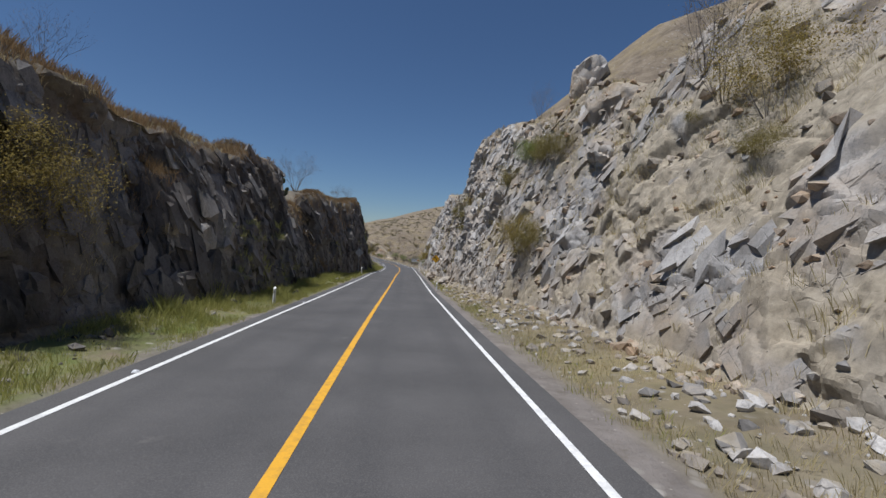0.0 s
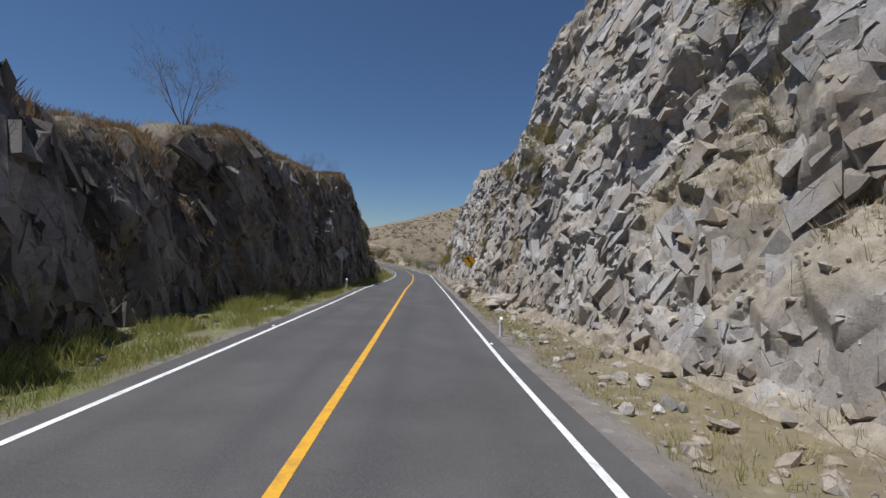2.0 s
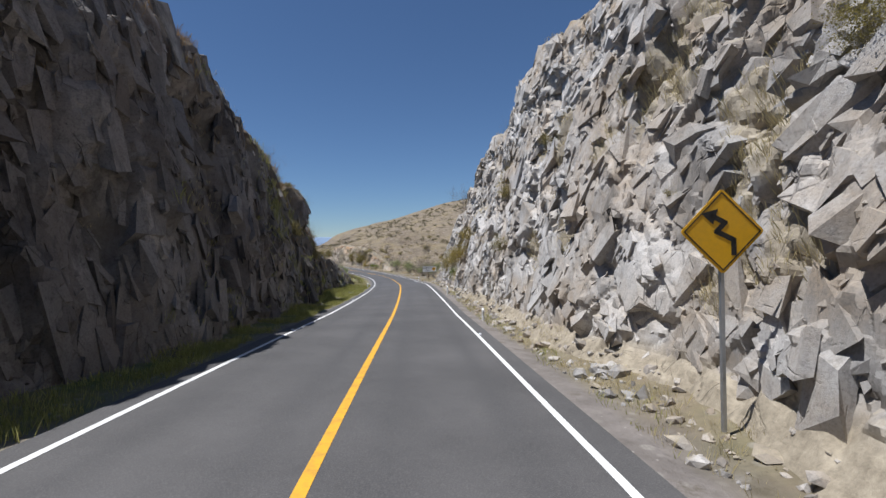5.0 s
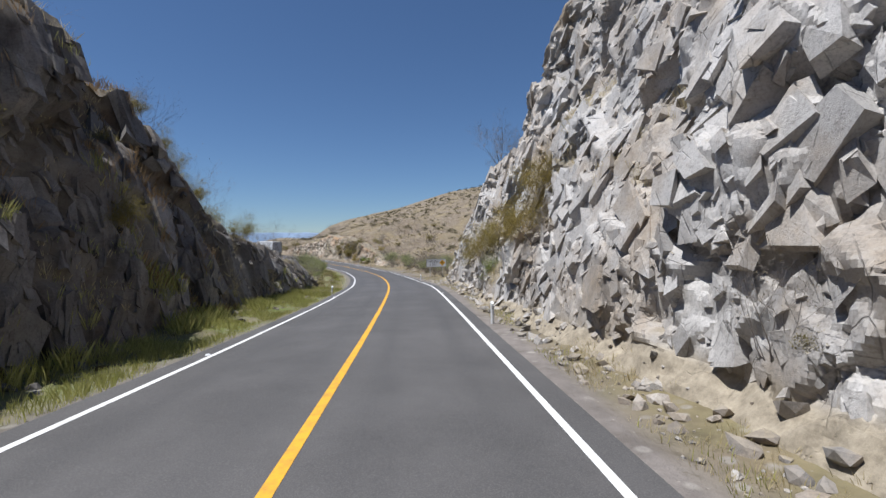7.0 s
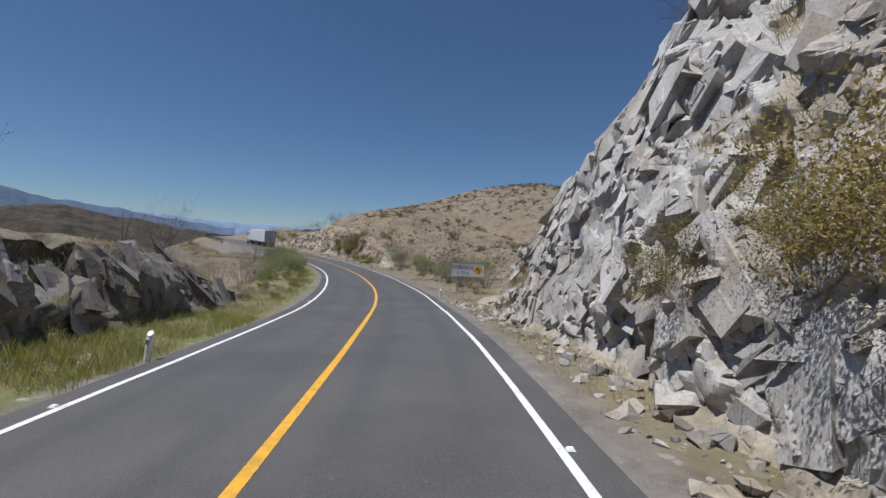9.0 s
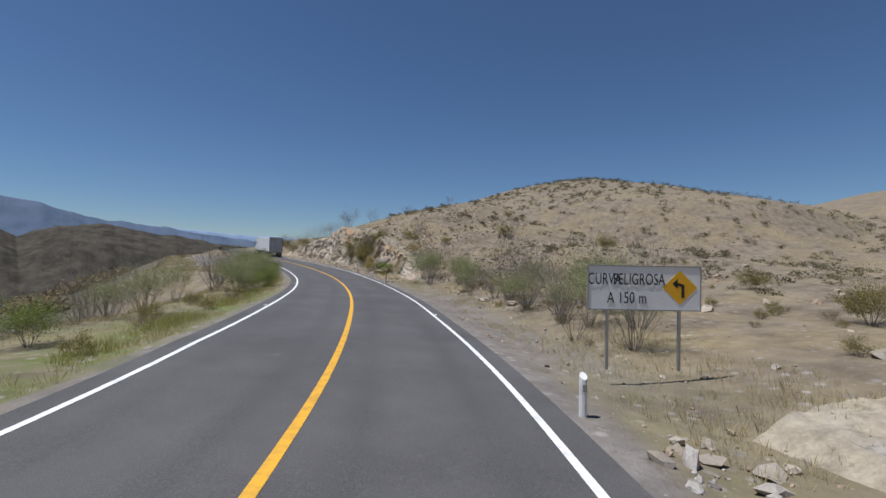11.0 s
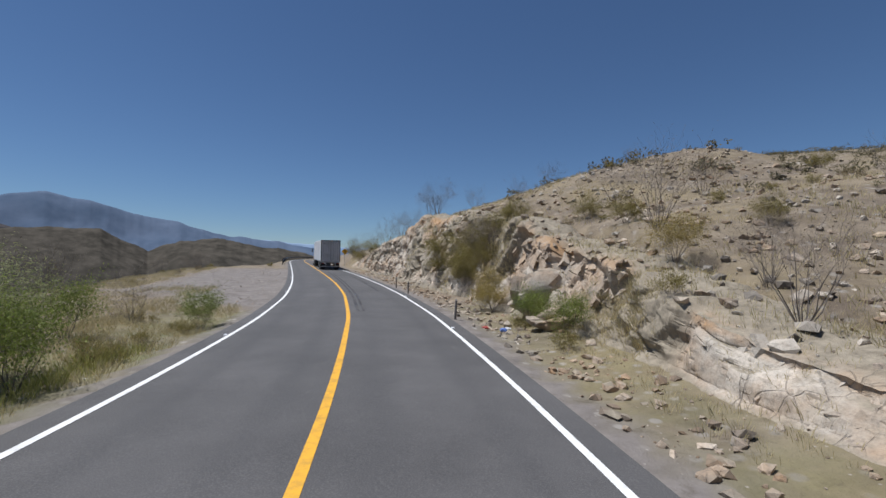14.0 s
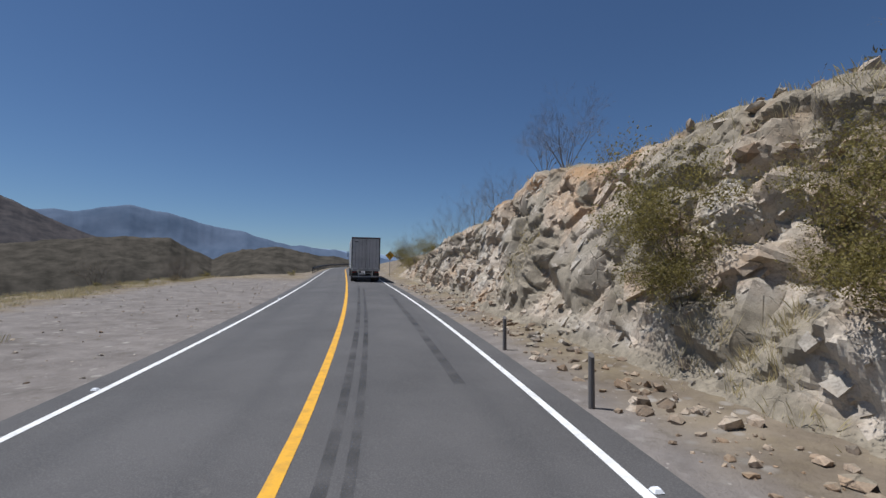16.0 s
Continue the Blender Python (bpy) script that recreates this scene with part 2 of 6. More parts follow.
def plain(name, colour, rough=0.6, metal=0.0, grime=0.25, scale=3.0, dirt=(0.12, 0.10, 0.08), spec=0.4):
    m = Nodes(name, rough=rough, metal=metal, spec=spec)
    base = m.mix(m.maths("MULTIPLY", m.ramp(m.noise(scale, 6, 0.65), 0.45, 0.72), grime), colour, dirt)
    base = m.mix(m.ramp(m.noise(scale * 9, 3, 0.6), 0.4, 0.8, 0, 0.12), base, dirt)
    m.bump(m.noise(scale * 14, 3), 0.08, 0.005)
    return m.done(base)


YELLOW_LINE = plain("worn_yellow_paint", (0.70, 0.36, 0.025), 0.7, grime=0.45, scale=5, dirt=(0.16, 0.11, 0.06))
WHITE_LINE = plain("worn_white_paint", (0.74, 0.73, 0.70), 0.7, grime=0.4, scale=5, dirt=(0.2, 0.19, 0.18))
TRUCK_WHITE = plain("trailer_white_paint", (0.72, 0.72, 0.72), 0.42, grime=0.22, scale=0.9, dirt=(0.30, 0.28, 0.26))
TRUCK_DOOR = plain("dusty_door_paint", (0.50, 0.50, 0.50), 0.5, grime=0.4, scale=1.1, dirt=(0.22, 0.21, 0.20))
STEEL = plain("galvanised_steel", (0.42, 0.43, 0.44), 0.45, 0.8, 0.3, 4)
DULL_STEEL = plain("grey_sign_back", (0.33, 0.34, 0.35), 0.55, 0.5, 0.35, 3)
BLACK = plain("black_rubber", (0.018, 0.018, 0.019), 0.75, grime=0.5, scale=4, dirt=(0.09, 0.08, 0.07))
DARK_STEEL = plain("dark_frame_steel", (0.05, 0.05, 0.052), 0.6, 0.3, 0.4, 3)
RED_LENS = plain("red_lens", (0.35, 0.012, 0.012), 0.25, grime=0.15)
SIGN_YELLOW = plain("sign_yellow", (0.80, 0.42, 0.012), 0.45, grime=0.12, scale=2)
SIGN_BLACK = plain("sign_black", (0.015, 0.015, 0.015), 0.55, grime=0.1)
SIGN_WHITE = plain("sign_white", (0.78, 0.79, 0.80), 0.45, grime=0.12, scale=2, dirt=(0.4, 0.38, 0.35))
POST_WHITE = plain("post_white", (0.75, 0.75, 0.73), 0.6, grime=0.35, scale=6)
POST_DARK = plain("weathered_post", (0.16, 0.145, 0.135), 0.8, grime=0.3, scale=6)
GLASS = plain("dark_glass", (0.02, 0.025, 0.03), 0.06, grime=0.05, spec=0.6)


# ---- building ----
def mesh_object(name, verts, faces, material, parent=None, label="", attrs=None, smooth=False):
    me = bpy.data.meshes.new(name)
    me.from_pydata(verts, [], faces)
    me.materials.append(material)
    if attrs:
        for key, values in attrs.items():
            a = me.attributes.new(key, "FLOAT", "POINT")
            a.data.foreach_set("value", np.asarray(values, np.float32).ravel())
    if smooth:
        me.polygons.foreach_set("use_smooth", np.ones(len(me.polygons), bool))
    me.update()
    ob = new(name, me)
    if parent:
        ob.parent = parent
    if label:
        ob["label"] = label
    return ob


def part(name, bm, material, parent=None, label="", smooth=False):
    """Links a bmesh as one mesh object under a thing or under a part."""
    me = bpy.data.meshes.new(name)
    bmesh.ops.recalc_face_normals(bm, faces=bm.faces)
    bm.to_mesh(me)
    bm.free()
    me.materials.append(material)
    if smooth:
        me.polygons.foreach_set("use_smooth", np.ones(len(me.polygons), bool))
    ob = new(name, me)
    if parent:
        ob.parent = parent
    if label:
        ob["label"] = label
    return ob


def add_box(bm, size, where=(0, 0, 0), bevel=0.0, turn=None):
    """A box, with its edges rounded off, added to bm."""
    r = bmesh.ops.create_cube(bm, size=1)
    vs = r["verts"]
    m = Matrix.Translation(where) @ (turn or Matrix()) @ Matrix.Diagonal((*size, 1))
    bmesh.ops.transform(bm, matrix=m, verts=vs)
    if bevel:
        es = list({e for v in vs for e in v.link_edges})
        bmesh.ops.bevel(bm, geom=es, offset=bevel, segments=1, affect="EDGES", profile=0.5)


def add_tube(bm, a, b, r0, r1=None, sides=8, caps=True):
    a, b = Vector(a), Vector(b)
    way = b - a
    r = bmesh.ops.create_cone(bm, cap_ends=caps, segments=sides, radius1=r0, radius2=r0 if r1 is None else r1, depth=way.length)
    m = Matrix.Translation((a + b) / 2) @ way.to_track_quat("Z", "Y").to_matrix().to_4x4()
    bmesh.ops.transform(bm, matrix=m, verts=r["verts"])


def thing(name, label, category, group="", m=None):
    ob = tagged(new(name), label, category, group)
    ob.empty_display_size = 0.3
    if m is not None:
        ob.matrix_basis = m
    return ob


def on_road(s, d, z=0.0, turn=0.0):
    """The pose of a thing beside the road that faces along it (its y axis runs ahead)."""
    x, y = at(s, d)
    return pose(float(x), float(y), float(road_z(s)) + float(bank(s, d)) + z, 0, 0, heading(s) + turn)


def strip(name, s, left, right, lift, material, label="", parent=None, across=1):
    """A band laid on the road between two offsets, with d and s as its UV."""
    s = np.asarray(s, float)
    left, right = np.broadcast_to(left, s.shape), np.broadcast_to(right, s.shape)
    cols = [left + (right - left) * k / across for k in range(across + 1)]
    verts, uvs = [], []
    for c in cols:
        x, y = at(s, c)
        crown = -0.012 * np.abs(c)
        verts.append(np.stack([x, y, road_z(s) + lift + crown + bank(s, c)], 1))
        uvs.append(np.stack([c, s], 1))
    verts, uvs = np.stack(verts, 1).reshape(-1, 3), np.stack(uvs, 1).reshape(-1, 2)
    n, w = len(s), across + 1
    faces = [(i * w + j, i * w + j + 1, (i + 1) * w + j + 1, (i + 1) * w + j) for i in range(n - 1) for j in range(across)]
    ob = mesh_object(name, verts.tolist(), faces, material, parent, label)
    layer = ob.data.uv_layers.new(name="uv")
    index = np.empty(len(ob.data.loops), np.int32)
    ob.data.loops.foreach_get("vertex_index", index)
    layer.data.foreach_set("uv", uvs[index].astype(np.float32).ravel())
    return ob


# ---- noise on arrays ----
TABLE = np.random.RandomState(7).rand(65536, 6)


def hashed(c, seed):
    return (c[:, 0] * 73856093 ^ c[:, 1] * 19349663 ^ c[:, 2] * 83492791 ^ seed * 2654435) & 65535


def facets(p, size, seed, off, tilt, turn=None, power=2):
    """Flat-faced blocks: each cell of a jittered lattice has its own offset and slant. Returns height, cell, gap to the next cell."""
    q = (p if turn is None else p @ np.array(turn.to_3x3())) / np.array(size)
    base = np.floor(q).astype(np.int64)
    f1, f2 = np.full(len(q), 9e9), np.full(len(q), 9e9)
    cell, diff = np.zeros(len(q), np.int64), np.zeros((len(q), 3))
    for i in (-1, 0, 1):
        for j in (-1, 0, 1):
            for k in (-1, 0, 1):
                c = base + (i, j, k)
                h = hashed(c, seed)
                v = q - (c + TABLE[h, :3])
                dd = (v * v).sum(1) if power == 2 else (np.abs(v) ** power).sum(1) ** (2 / power)
                near = dd < f1
                f2 = np.where(near, f1, np.minimum(f2, dd))
                f1 = np.where(near, dd, f1)
                cell[near], diff[near] = h[near], v[near]
    slant = (TABLE[cell][:, [3, 4, 5]] - 0.5) * 2 * tilt
    h = (TABLE[(cell * 31 + 7) & 65535, 0] - 0.5) * 2 * off + (slant * diff * np.array(size)).sum(1)
    return h, cell, np.sqrt(f2) - np.sqrt(f1)


def blocks(p, size, seed, off, tilt, turns, steep=2.2):
    """Angular blocks on a face unrolled to two columns (along, up): the highest of many slanting, square-cut slabs.
    Returns height, cell and how far the slab stands over its neighbour."""
    q = p / size
    base = np.floor(q).astype(np.int64)
    best, second, cell = np.full(len(q), -9.0), np.full(len(q), -9.0), np.zeros(len(q), np.int64)
    for i in (-1, 0, 1):
        for j in (-1, 0, 1):
            c = np.column_stack([base + (i, j), np.zeros(len(q), np.int64)])
            h = hashed(c, seed)
            r, r2 = TABLE[h], TABLE[(h * 31 + 7) & 65535]
            v = q - (c[:, :2] + r[:, :2])
            a = np.where(r[:, 2] < 0.6, turns[0], turns[1]) + (r2[:, 3] - 0.5) * 0.7
            co, si = np.cos(a), np.sin(a)
            vx, vy = v[:, 0] * co + v[:, 1] * si, v[:, 1] * co - v[:, 0] * si
            edge = np.maximum(np.abs(vx + 0.25 * vy * (r2[:, 4] - 0.5)) / (0.36 + 0.32 * r2[:, 0]), np.abs(vy) / (0.42 + 0.42 * r2[:, 1]))
            lean = (r[:, 3] - 0.5) * 2 * tilt * vx + ((r[:, 4] - 0.42) * 2 * tilt) * vy
            k = (r[:, 5] - 0.5) * 2 * off + lean * size - np.clip(edge - 0.8, 0, 2) * steep * off - np.clip(np.maximum(np.abs(vx), np.abs(vy)) - 0.66, 0, 2) * 8 * off
            up = k > best
            second = np.where(up, best, np.maximum(second, k))
            best = np.where(up, k, best)
            cell = np.where(up, h, cell)
    return np.maximum(best, -1.6 * off), cell, best - second


def soft_noise(p, size, seed, octaves=4):
    """Smooth value noise of 2 or 3 columns, about -1 to 1."""
    p = np.asarray(p, float)
    if p.shape[1] == 2:
        p = np.column_stack([p, np.zeros(len(p))])
    total, amp = np.zeros(len(p)), 1.0
    for o in range(octaves):
        q = p / size * 2**o + o * 17.3
        b = np.floor(q).astype(np.int64)
        f = q - b
        f = f * f * (3 - 2 * f)
        v = np.zeros(len(p))
        for i in (0, 1):
            for j in (0, 1):
                for k in (0, 1):
                    w = np.where(i, f[:, 0], 1 - f[:, 0]) * np.where(j, f[:, 1], 1 - f[:, 1]) * np.where(k, f[:, 2], 1 - f[:, 2])
                    v += w * TABLE[hashed(b + (i, j, k), seed + o), 0]
        total += amp * (v * 2 - 1)
        amp *= 0.5
    return total


# ---- the lie of the land ----
# Cut walls: s, toe, rim offset, rim height over the road.
WALL_R = ((-29.3, 6.5, 12.5, 8.0), (0, 6.5, 12.5, 9.0), (11.7, 6.6, 13.0, 10.8), (20.5, 6.7, 12.2, 11.6), (28.3, 6.6, 11.2, 12.6),
          (35.2, 6.2, 10.4, 13.6), (42, 5.6, 10.3, 15.8), (48.9, 5.2, 9.3, 15.8), (51.8, 5.1, 9.0, 14.6), (54.7, 5.0, 8.8, 11.4),
          (60.6, 5.2, 9.2, 12.2), (70.3, 5.4, 9.3, 13.4), (79.1, 5.3, 8.4, 13.9), (87.9, 5.2, 8.6, 13.0), (93.0, 5.1, 8.5, 13.0), (97.2, 5.0, 8.2, 10.9),
          (100.6, 5.0, 8.1, 8.8), (105.5, 4.9, 8.2, 8.6), (109.4, 4.9, 8.2, 8.4), (113.3, 5.0, 7.8, 6.6), (116.3, 5.1, 7.4, 4.7),
          (119.5, 5.3, 7.1, 2.9), (122.5, 5.8, 7.2, 1.5), (125.5, 6.2, 7.2, 0.3), (129.9, 6.4, 7.2, 0.05))
WALL_L = ((-29.3, 6.3, 8.6, 6.0), (9.8, 6.0, 8.6, 6.1), (19.5, 5.9, 8.4, 7.1), (30.3, 6.0, 8.2, 8.0), (33.2, 6.1, 8.6, 7.2),
          (36.1, 6.6, 9.6, 6.1), (43, 6.2, 9.6, 6.9), (47.9, 5.7, 8.4, 8.6), (54.7, 5.3, 7.8, 8.6), (60.6, 5.2, 7.3, 8.9),
          (67.4, 4.9, 6.8, 10.6), (73.3, 5.0, 7.0, 10.6), (80.1, 5.3, 7.3, 9.2), (87, 5.5, 7.8, 8.6), (92.8, 5.9, 8.4, 8.7),
          (95.7, 6.0, 8.6, 8.3), (97.5, 6.0, 8.6, 6.6), (99.7, 6.1, 8.7, 5.6), (103.4, 6.2, 8.7, 3.9), (106.5, 6.2, 8.7, 3.3), (110.4, 6.2, 8.4, 2.9), (116.3, 6.3, 8.2, 2.2), (120, 6.3, 8.0, 1.5), (124.5, 6.5, 7.8, 0.4))
WALL_H = ((157.4, 6.2, 6.8, 0.2), (163.4, 6.0, 7.2, 0.9), (169.4, 5.9, 7.8, 2.2), (175.4, 5.8, 8.0, 3.6), (180.4, 5.6, 8.2, 4.7), (185.4, 5.5, 8.3, 5.5),
          (191.4, 5.4, 8.6, 5.8), (197.4, 5.4, 8.4, 5.5), (203.4, 5.4, 7.9, 4.3), (209.4, 5.5, 7.6, 3.4), (217.4, 5.6, 7.4, 2.6), (227.4, 5.8, 7.2, 1.4), (235.4, 6, 7, 0.4))
# Hillside past the cut: rows of s, columns of offset, heights over the road.
HILL_D = (4.2, 5.2, 6.5, 8, 10, 15, 20, 30, 45, 70, 110)
HILL_S = (117, 132, 147, 162.5, 172.5, 184, 197, 212, 240, 290)
HILL_Z = ((-0.1, -0.2, -0.3, -0.1, 0.2, 0.6, 1.2, 2, 3, 6, 9), (-0.1, -0.3, -0.4, -0.3, 0, 0.4, 0.7, 1.2, 2.2, 5, 9),
          (-0.1, -0.3, -0.4, -0.3, -0.1, 0.4, 0.9, 1.7, 3.4, 7, 11), (-0.1, -0.1, 0.3, 0.8, 1.3, 2.0, 2.5, 3.7, 7, 13, 16),
          (-0.1, 0.1, 1.2, 2.7, 3.6, 4.7, 5.5, 7.2, 11.5, 18, 20), (-0.1, 0.1, 2.4, 4.5, 5.6, 7.8, 9.4, 12.6, 16.5, 22, 22),
          (-0.1, 0.1, 2.9, 4.9, 5.8, 7.6, 9.2, 12.4, 16, 21, 20), (-0.1, 0.1, 2.0, 3.3, 4.2, 5.6, 6.8, 9.3, 12.5, 16, 15),
          (-0.1, 0, 0.9, 1.8, 2.5, 3.8, 4.8, 6.8, 9, 11, 10), (-0.1, 0, 0.4, 1.0, 1.6, 2.6, 3.4, 4.4, 6, 7, 6))


def wall_at(table, s):
    t = np.array(table, float)
    return [np.interp(s, t[:, 0], t[:, k]) for k in (1, 2, 3)]


def fade(v, lo, hi):
    q = np.clip((v - lo) / (hi - lo), 0, 1)
    return q * q * (3 - 2 * q)


def hill_z(s, d):
    rows = np.array([np.interp(d, HILL_D, r) for r in HILL_Z])
    k = np.clip(np.interp(s, HILL_S, range(len(HILL_S))), 0, len(HILL_S) - 1.001)
    i = k.astype(int)
    f = k - i
    f = f * f * (3 - 2 * f)
    n = np.arange(len(s))
    return rows[i, n] * (1 - f) + rows[i + 1, n] * f


def big_hill(x, y):
    """The broad hill behind the bend, and a second one east of it."""
    r = np.hypot((x - 44) * np.where(x > 44, 2.2, 1.5), (y - 332) * np.where(y < 332, 1.13, 1.0))
    one = 40.5 - 0.2 * np.hypot(r, 15) - 5.5 * fade(r, 140, 160)
    r = np.hypot(x - 190, y - 300)
    two = 38 - 0.2 * np.hypot(r, 20)
    return np.maximum(one, two)


def land_z(x, y):
    """Height of the ground sheet at world places."""
    shape = np.shape(x)
    x, y = np.ravel(np.asarray(x, float)), np.ravel(np.asarray(y, float))
    s, d = along(x, y)
    p2 = np.column_stack([x, y])
    rough = soft_noise(p2, 3.0, 5, 3) * 0.07
    wide = soft_noise(p2, 40.0, 11, 4)
    base = road_z(np.clip(s, -60, 340))
    a = np.abs(d)
    # right
    toe, rd, rz = wall_at(WALL_R, s)
    step = fade(d, rd + 0.5, rd + 2.0)
    back = rz + np.interp(s, (30, 36, 46, 52), (0.42, 0.9, 0.9, 0.42)) * np.clip(d - rd - 2, 0, 12) + 0.42 * np.clip(d - rd - 14, 0, 12) + 0.1 * np.clip(d - rd - 26, 0, 60)
    cut = np.interp(d, (3.9, 4.6, 6.0, 9.0), (-0.1, -0.16, 0.02, 0.3)) * (1 - step) + step * back
    w = fade(s, 117, 134)
    hx, hy, hz = wall_at(WALL_H, s)
    step = fade(d, hy + 0.5, hy + 2.0)
    cone = np.maximum(big_hill(x, y), 0.6)
    slope = hill_z(s, np.clip(d, 4.2, 110))
    inside = (s > 157) & (s < 236)
    slope = np.where(inside, np.interp(d, (3.9, 4.6, 6.0, 9.0), (-0.1, -0.14, 0.02, 0.25)) * (1 - step) + step * slope, slope)
    slope = slope * (1 - fade(d, 22, 48)) + (cone - base) * fade(d, 22, 48)
    right = cut * (1 - w) + (slope + np.clip(wide, -1, 1) * np.clip((d - 12) * 0.06, 0, 1.4)) * w
    # left
    toe, rd, rz = wall_at(WALL_L, s)
    step = fade(a, rd + 0.5, rd + 2.0)
    back = rz + 0.12 * np.clip(a - rd - 2, 0, 10) - 0.22 * np.clip(a - rd - 14, 0, 200)
    cut = np.interp(a, (3.9, 4.6, 6.0, 9.0), (-0.1, -0.14, 0.02, 0.25)) * (1 - step) + step * back
    w = fade(s, 110, 128)
    shelf = np.interp(s, (112, 125, 150, 168, 178, 225, 250), (9.5, 9.5, 8.0, 8.5, 17.0, 17.0, 6.0))
    fall = np.clip(a - shelf, 0, 400)
    open_land = np.interp(a, (3.9, 4.6, 7.0), (-0.1, -0.2, -0.15)) - 0.40 * fall + 0.0004 * np.clip(fall, 0, 300) ** 2 + wide * np.clip(fall * 0.05, 0, 2.5)
    left = cut * (1 - w) + np.maximum(open_land, -48 + wide * 6) * w
    z = base + np.where(d > 0, right, left) + rough * np.clip((a - 4.1) * 2, 0, 1)
    z = np.where(a < 4.3, base - 0.09 - 0.1 * fade(a, 4.1, 2.5), z)
    z = z + bank(s, d)
    # far country: a broad valley that rolls away
    r = np.hypot(x + 20, y - 150)
    far = -62 + 16 * soft_noise(p2, 420.0, 23, 5) + 14 * fade(r, 900, 3000)
    z = np.where(s < -40, np.maximum(z, 0), z)
    k = fade(r, 330, 640)
    z = z * (1 - k) + far * k
    return z.reshape(shape)


def ground_sheet():
    xs = np.concatenate([-np.geomspace(70, 4700, 34)[::-1], np.arange(-68, -26, 1.6), np.arange(-26, 26, 0.5), np.arange(26, 80, 1.6), np.geomspace(81, 4700, 34)])
    ys = np.concatenate([-np.geomspace(60, 4500, 24)[::-1], np.arange(-58, -4, 2.0), np.arange(-4, 262, 0.6), np.arange(262, 360, 2.0), np.geomspace(362, 4850, 34)])
    gx, gy = np.meshgrid(xs, ys)
    gz = land_z(gx, gy)
    s, d = along(gx, gy)
    a = np.abs(d)
    n2 = soft_noise(np.column_stack([gx.ravel(), gy.ravel()]), 6, 3, 3)
    green = np.where(d < 0, fade(a, 10 + n2 * 2, 5.0) * np.where(s < 150, 1.0, 0.55), 0.25 * fade(a, 9, 5)) * (s < 178)
    gravel = np.where(d < 0, fade(a, 4.45 + 0.3 * n2, 4.0), fade(a, 4.9 + 0.4 * n2, 4.2))
    lot = (d < 0) * fade(s, 176 + n2 + 1.5 * np.clip(a - 5, 0, 6), 181 + 1.5 * np.clip(a - 5, 0, 6)) * fade(s, 232, 222) * fade(a, 14 + n2, 12.5)
    layby = (d > 0) * fade(s, 128, 134) * fade(s, 158, 148) * fade(a, 7.2 + 0.6 * n2, 6.2)
    gravel = np.maximum.reduce([gravel, lot, layby * 0.8])
    r = np.hypot(gx + 20, gy - 150).ravel()
    scrub = np.maximum(fade(r, 230, 420), (d < -10) * fade(a, 12, 26) * (1 - lot))
    ny, nx = gx.shape
    i = np.arange(ny - 1)[:, None] * nx + np.arange(nx - 1)[None]
    faces = np.stack([i, i + 1, i + nx + 1, i + nx], -1).reshape(-1, 4).tolist()
    ob = mesh_object("ground", np.stack([gx, gy, gz], -1).reshape(-1, 3).tolist(), faces, GROUND,
                     attrs={"green": green, "gravel": gravel, "scrub": scrub}, smooth=True)
    return tagged(ob, "dry sandy roadside ground with sparse grass", "ground", kind="structure")


ground_sheet()

# ---- road ----
ROAD_S = np.concatenate([np.arange(-120, 0, 4.0), np.arange(0, 260, 1.0), np.arange(260, 420, 3.0)])
road = tagged(strip("road", ROAD_S, -3.8, 3.8, 0.0, ASPHALT, across=8), "grey worn two-lane asphalt road surface", "road", kind="structure")
yellow = tagged(strip("centre_line", ROAD_S, -0.075, 0.075, 0.005, YELLOW_LINE, across=2), "solid yellow painted centre line", "road marking", kind="structure")
for lo, hi in ((3.24, 3.36), (-3.36, -3.24)):
    tagged(strip("edge_line", ROAD_S, lo, hi, 0.005, WHITE_LINE), "solid white painted road edge line", "road marking", kind="structure")


LEDGES = []   # earthy hollows of the rock faces


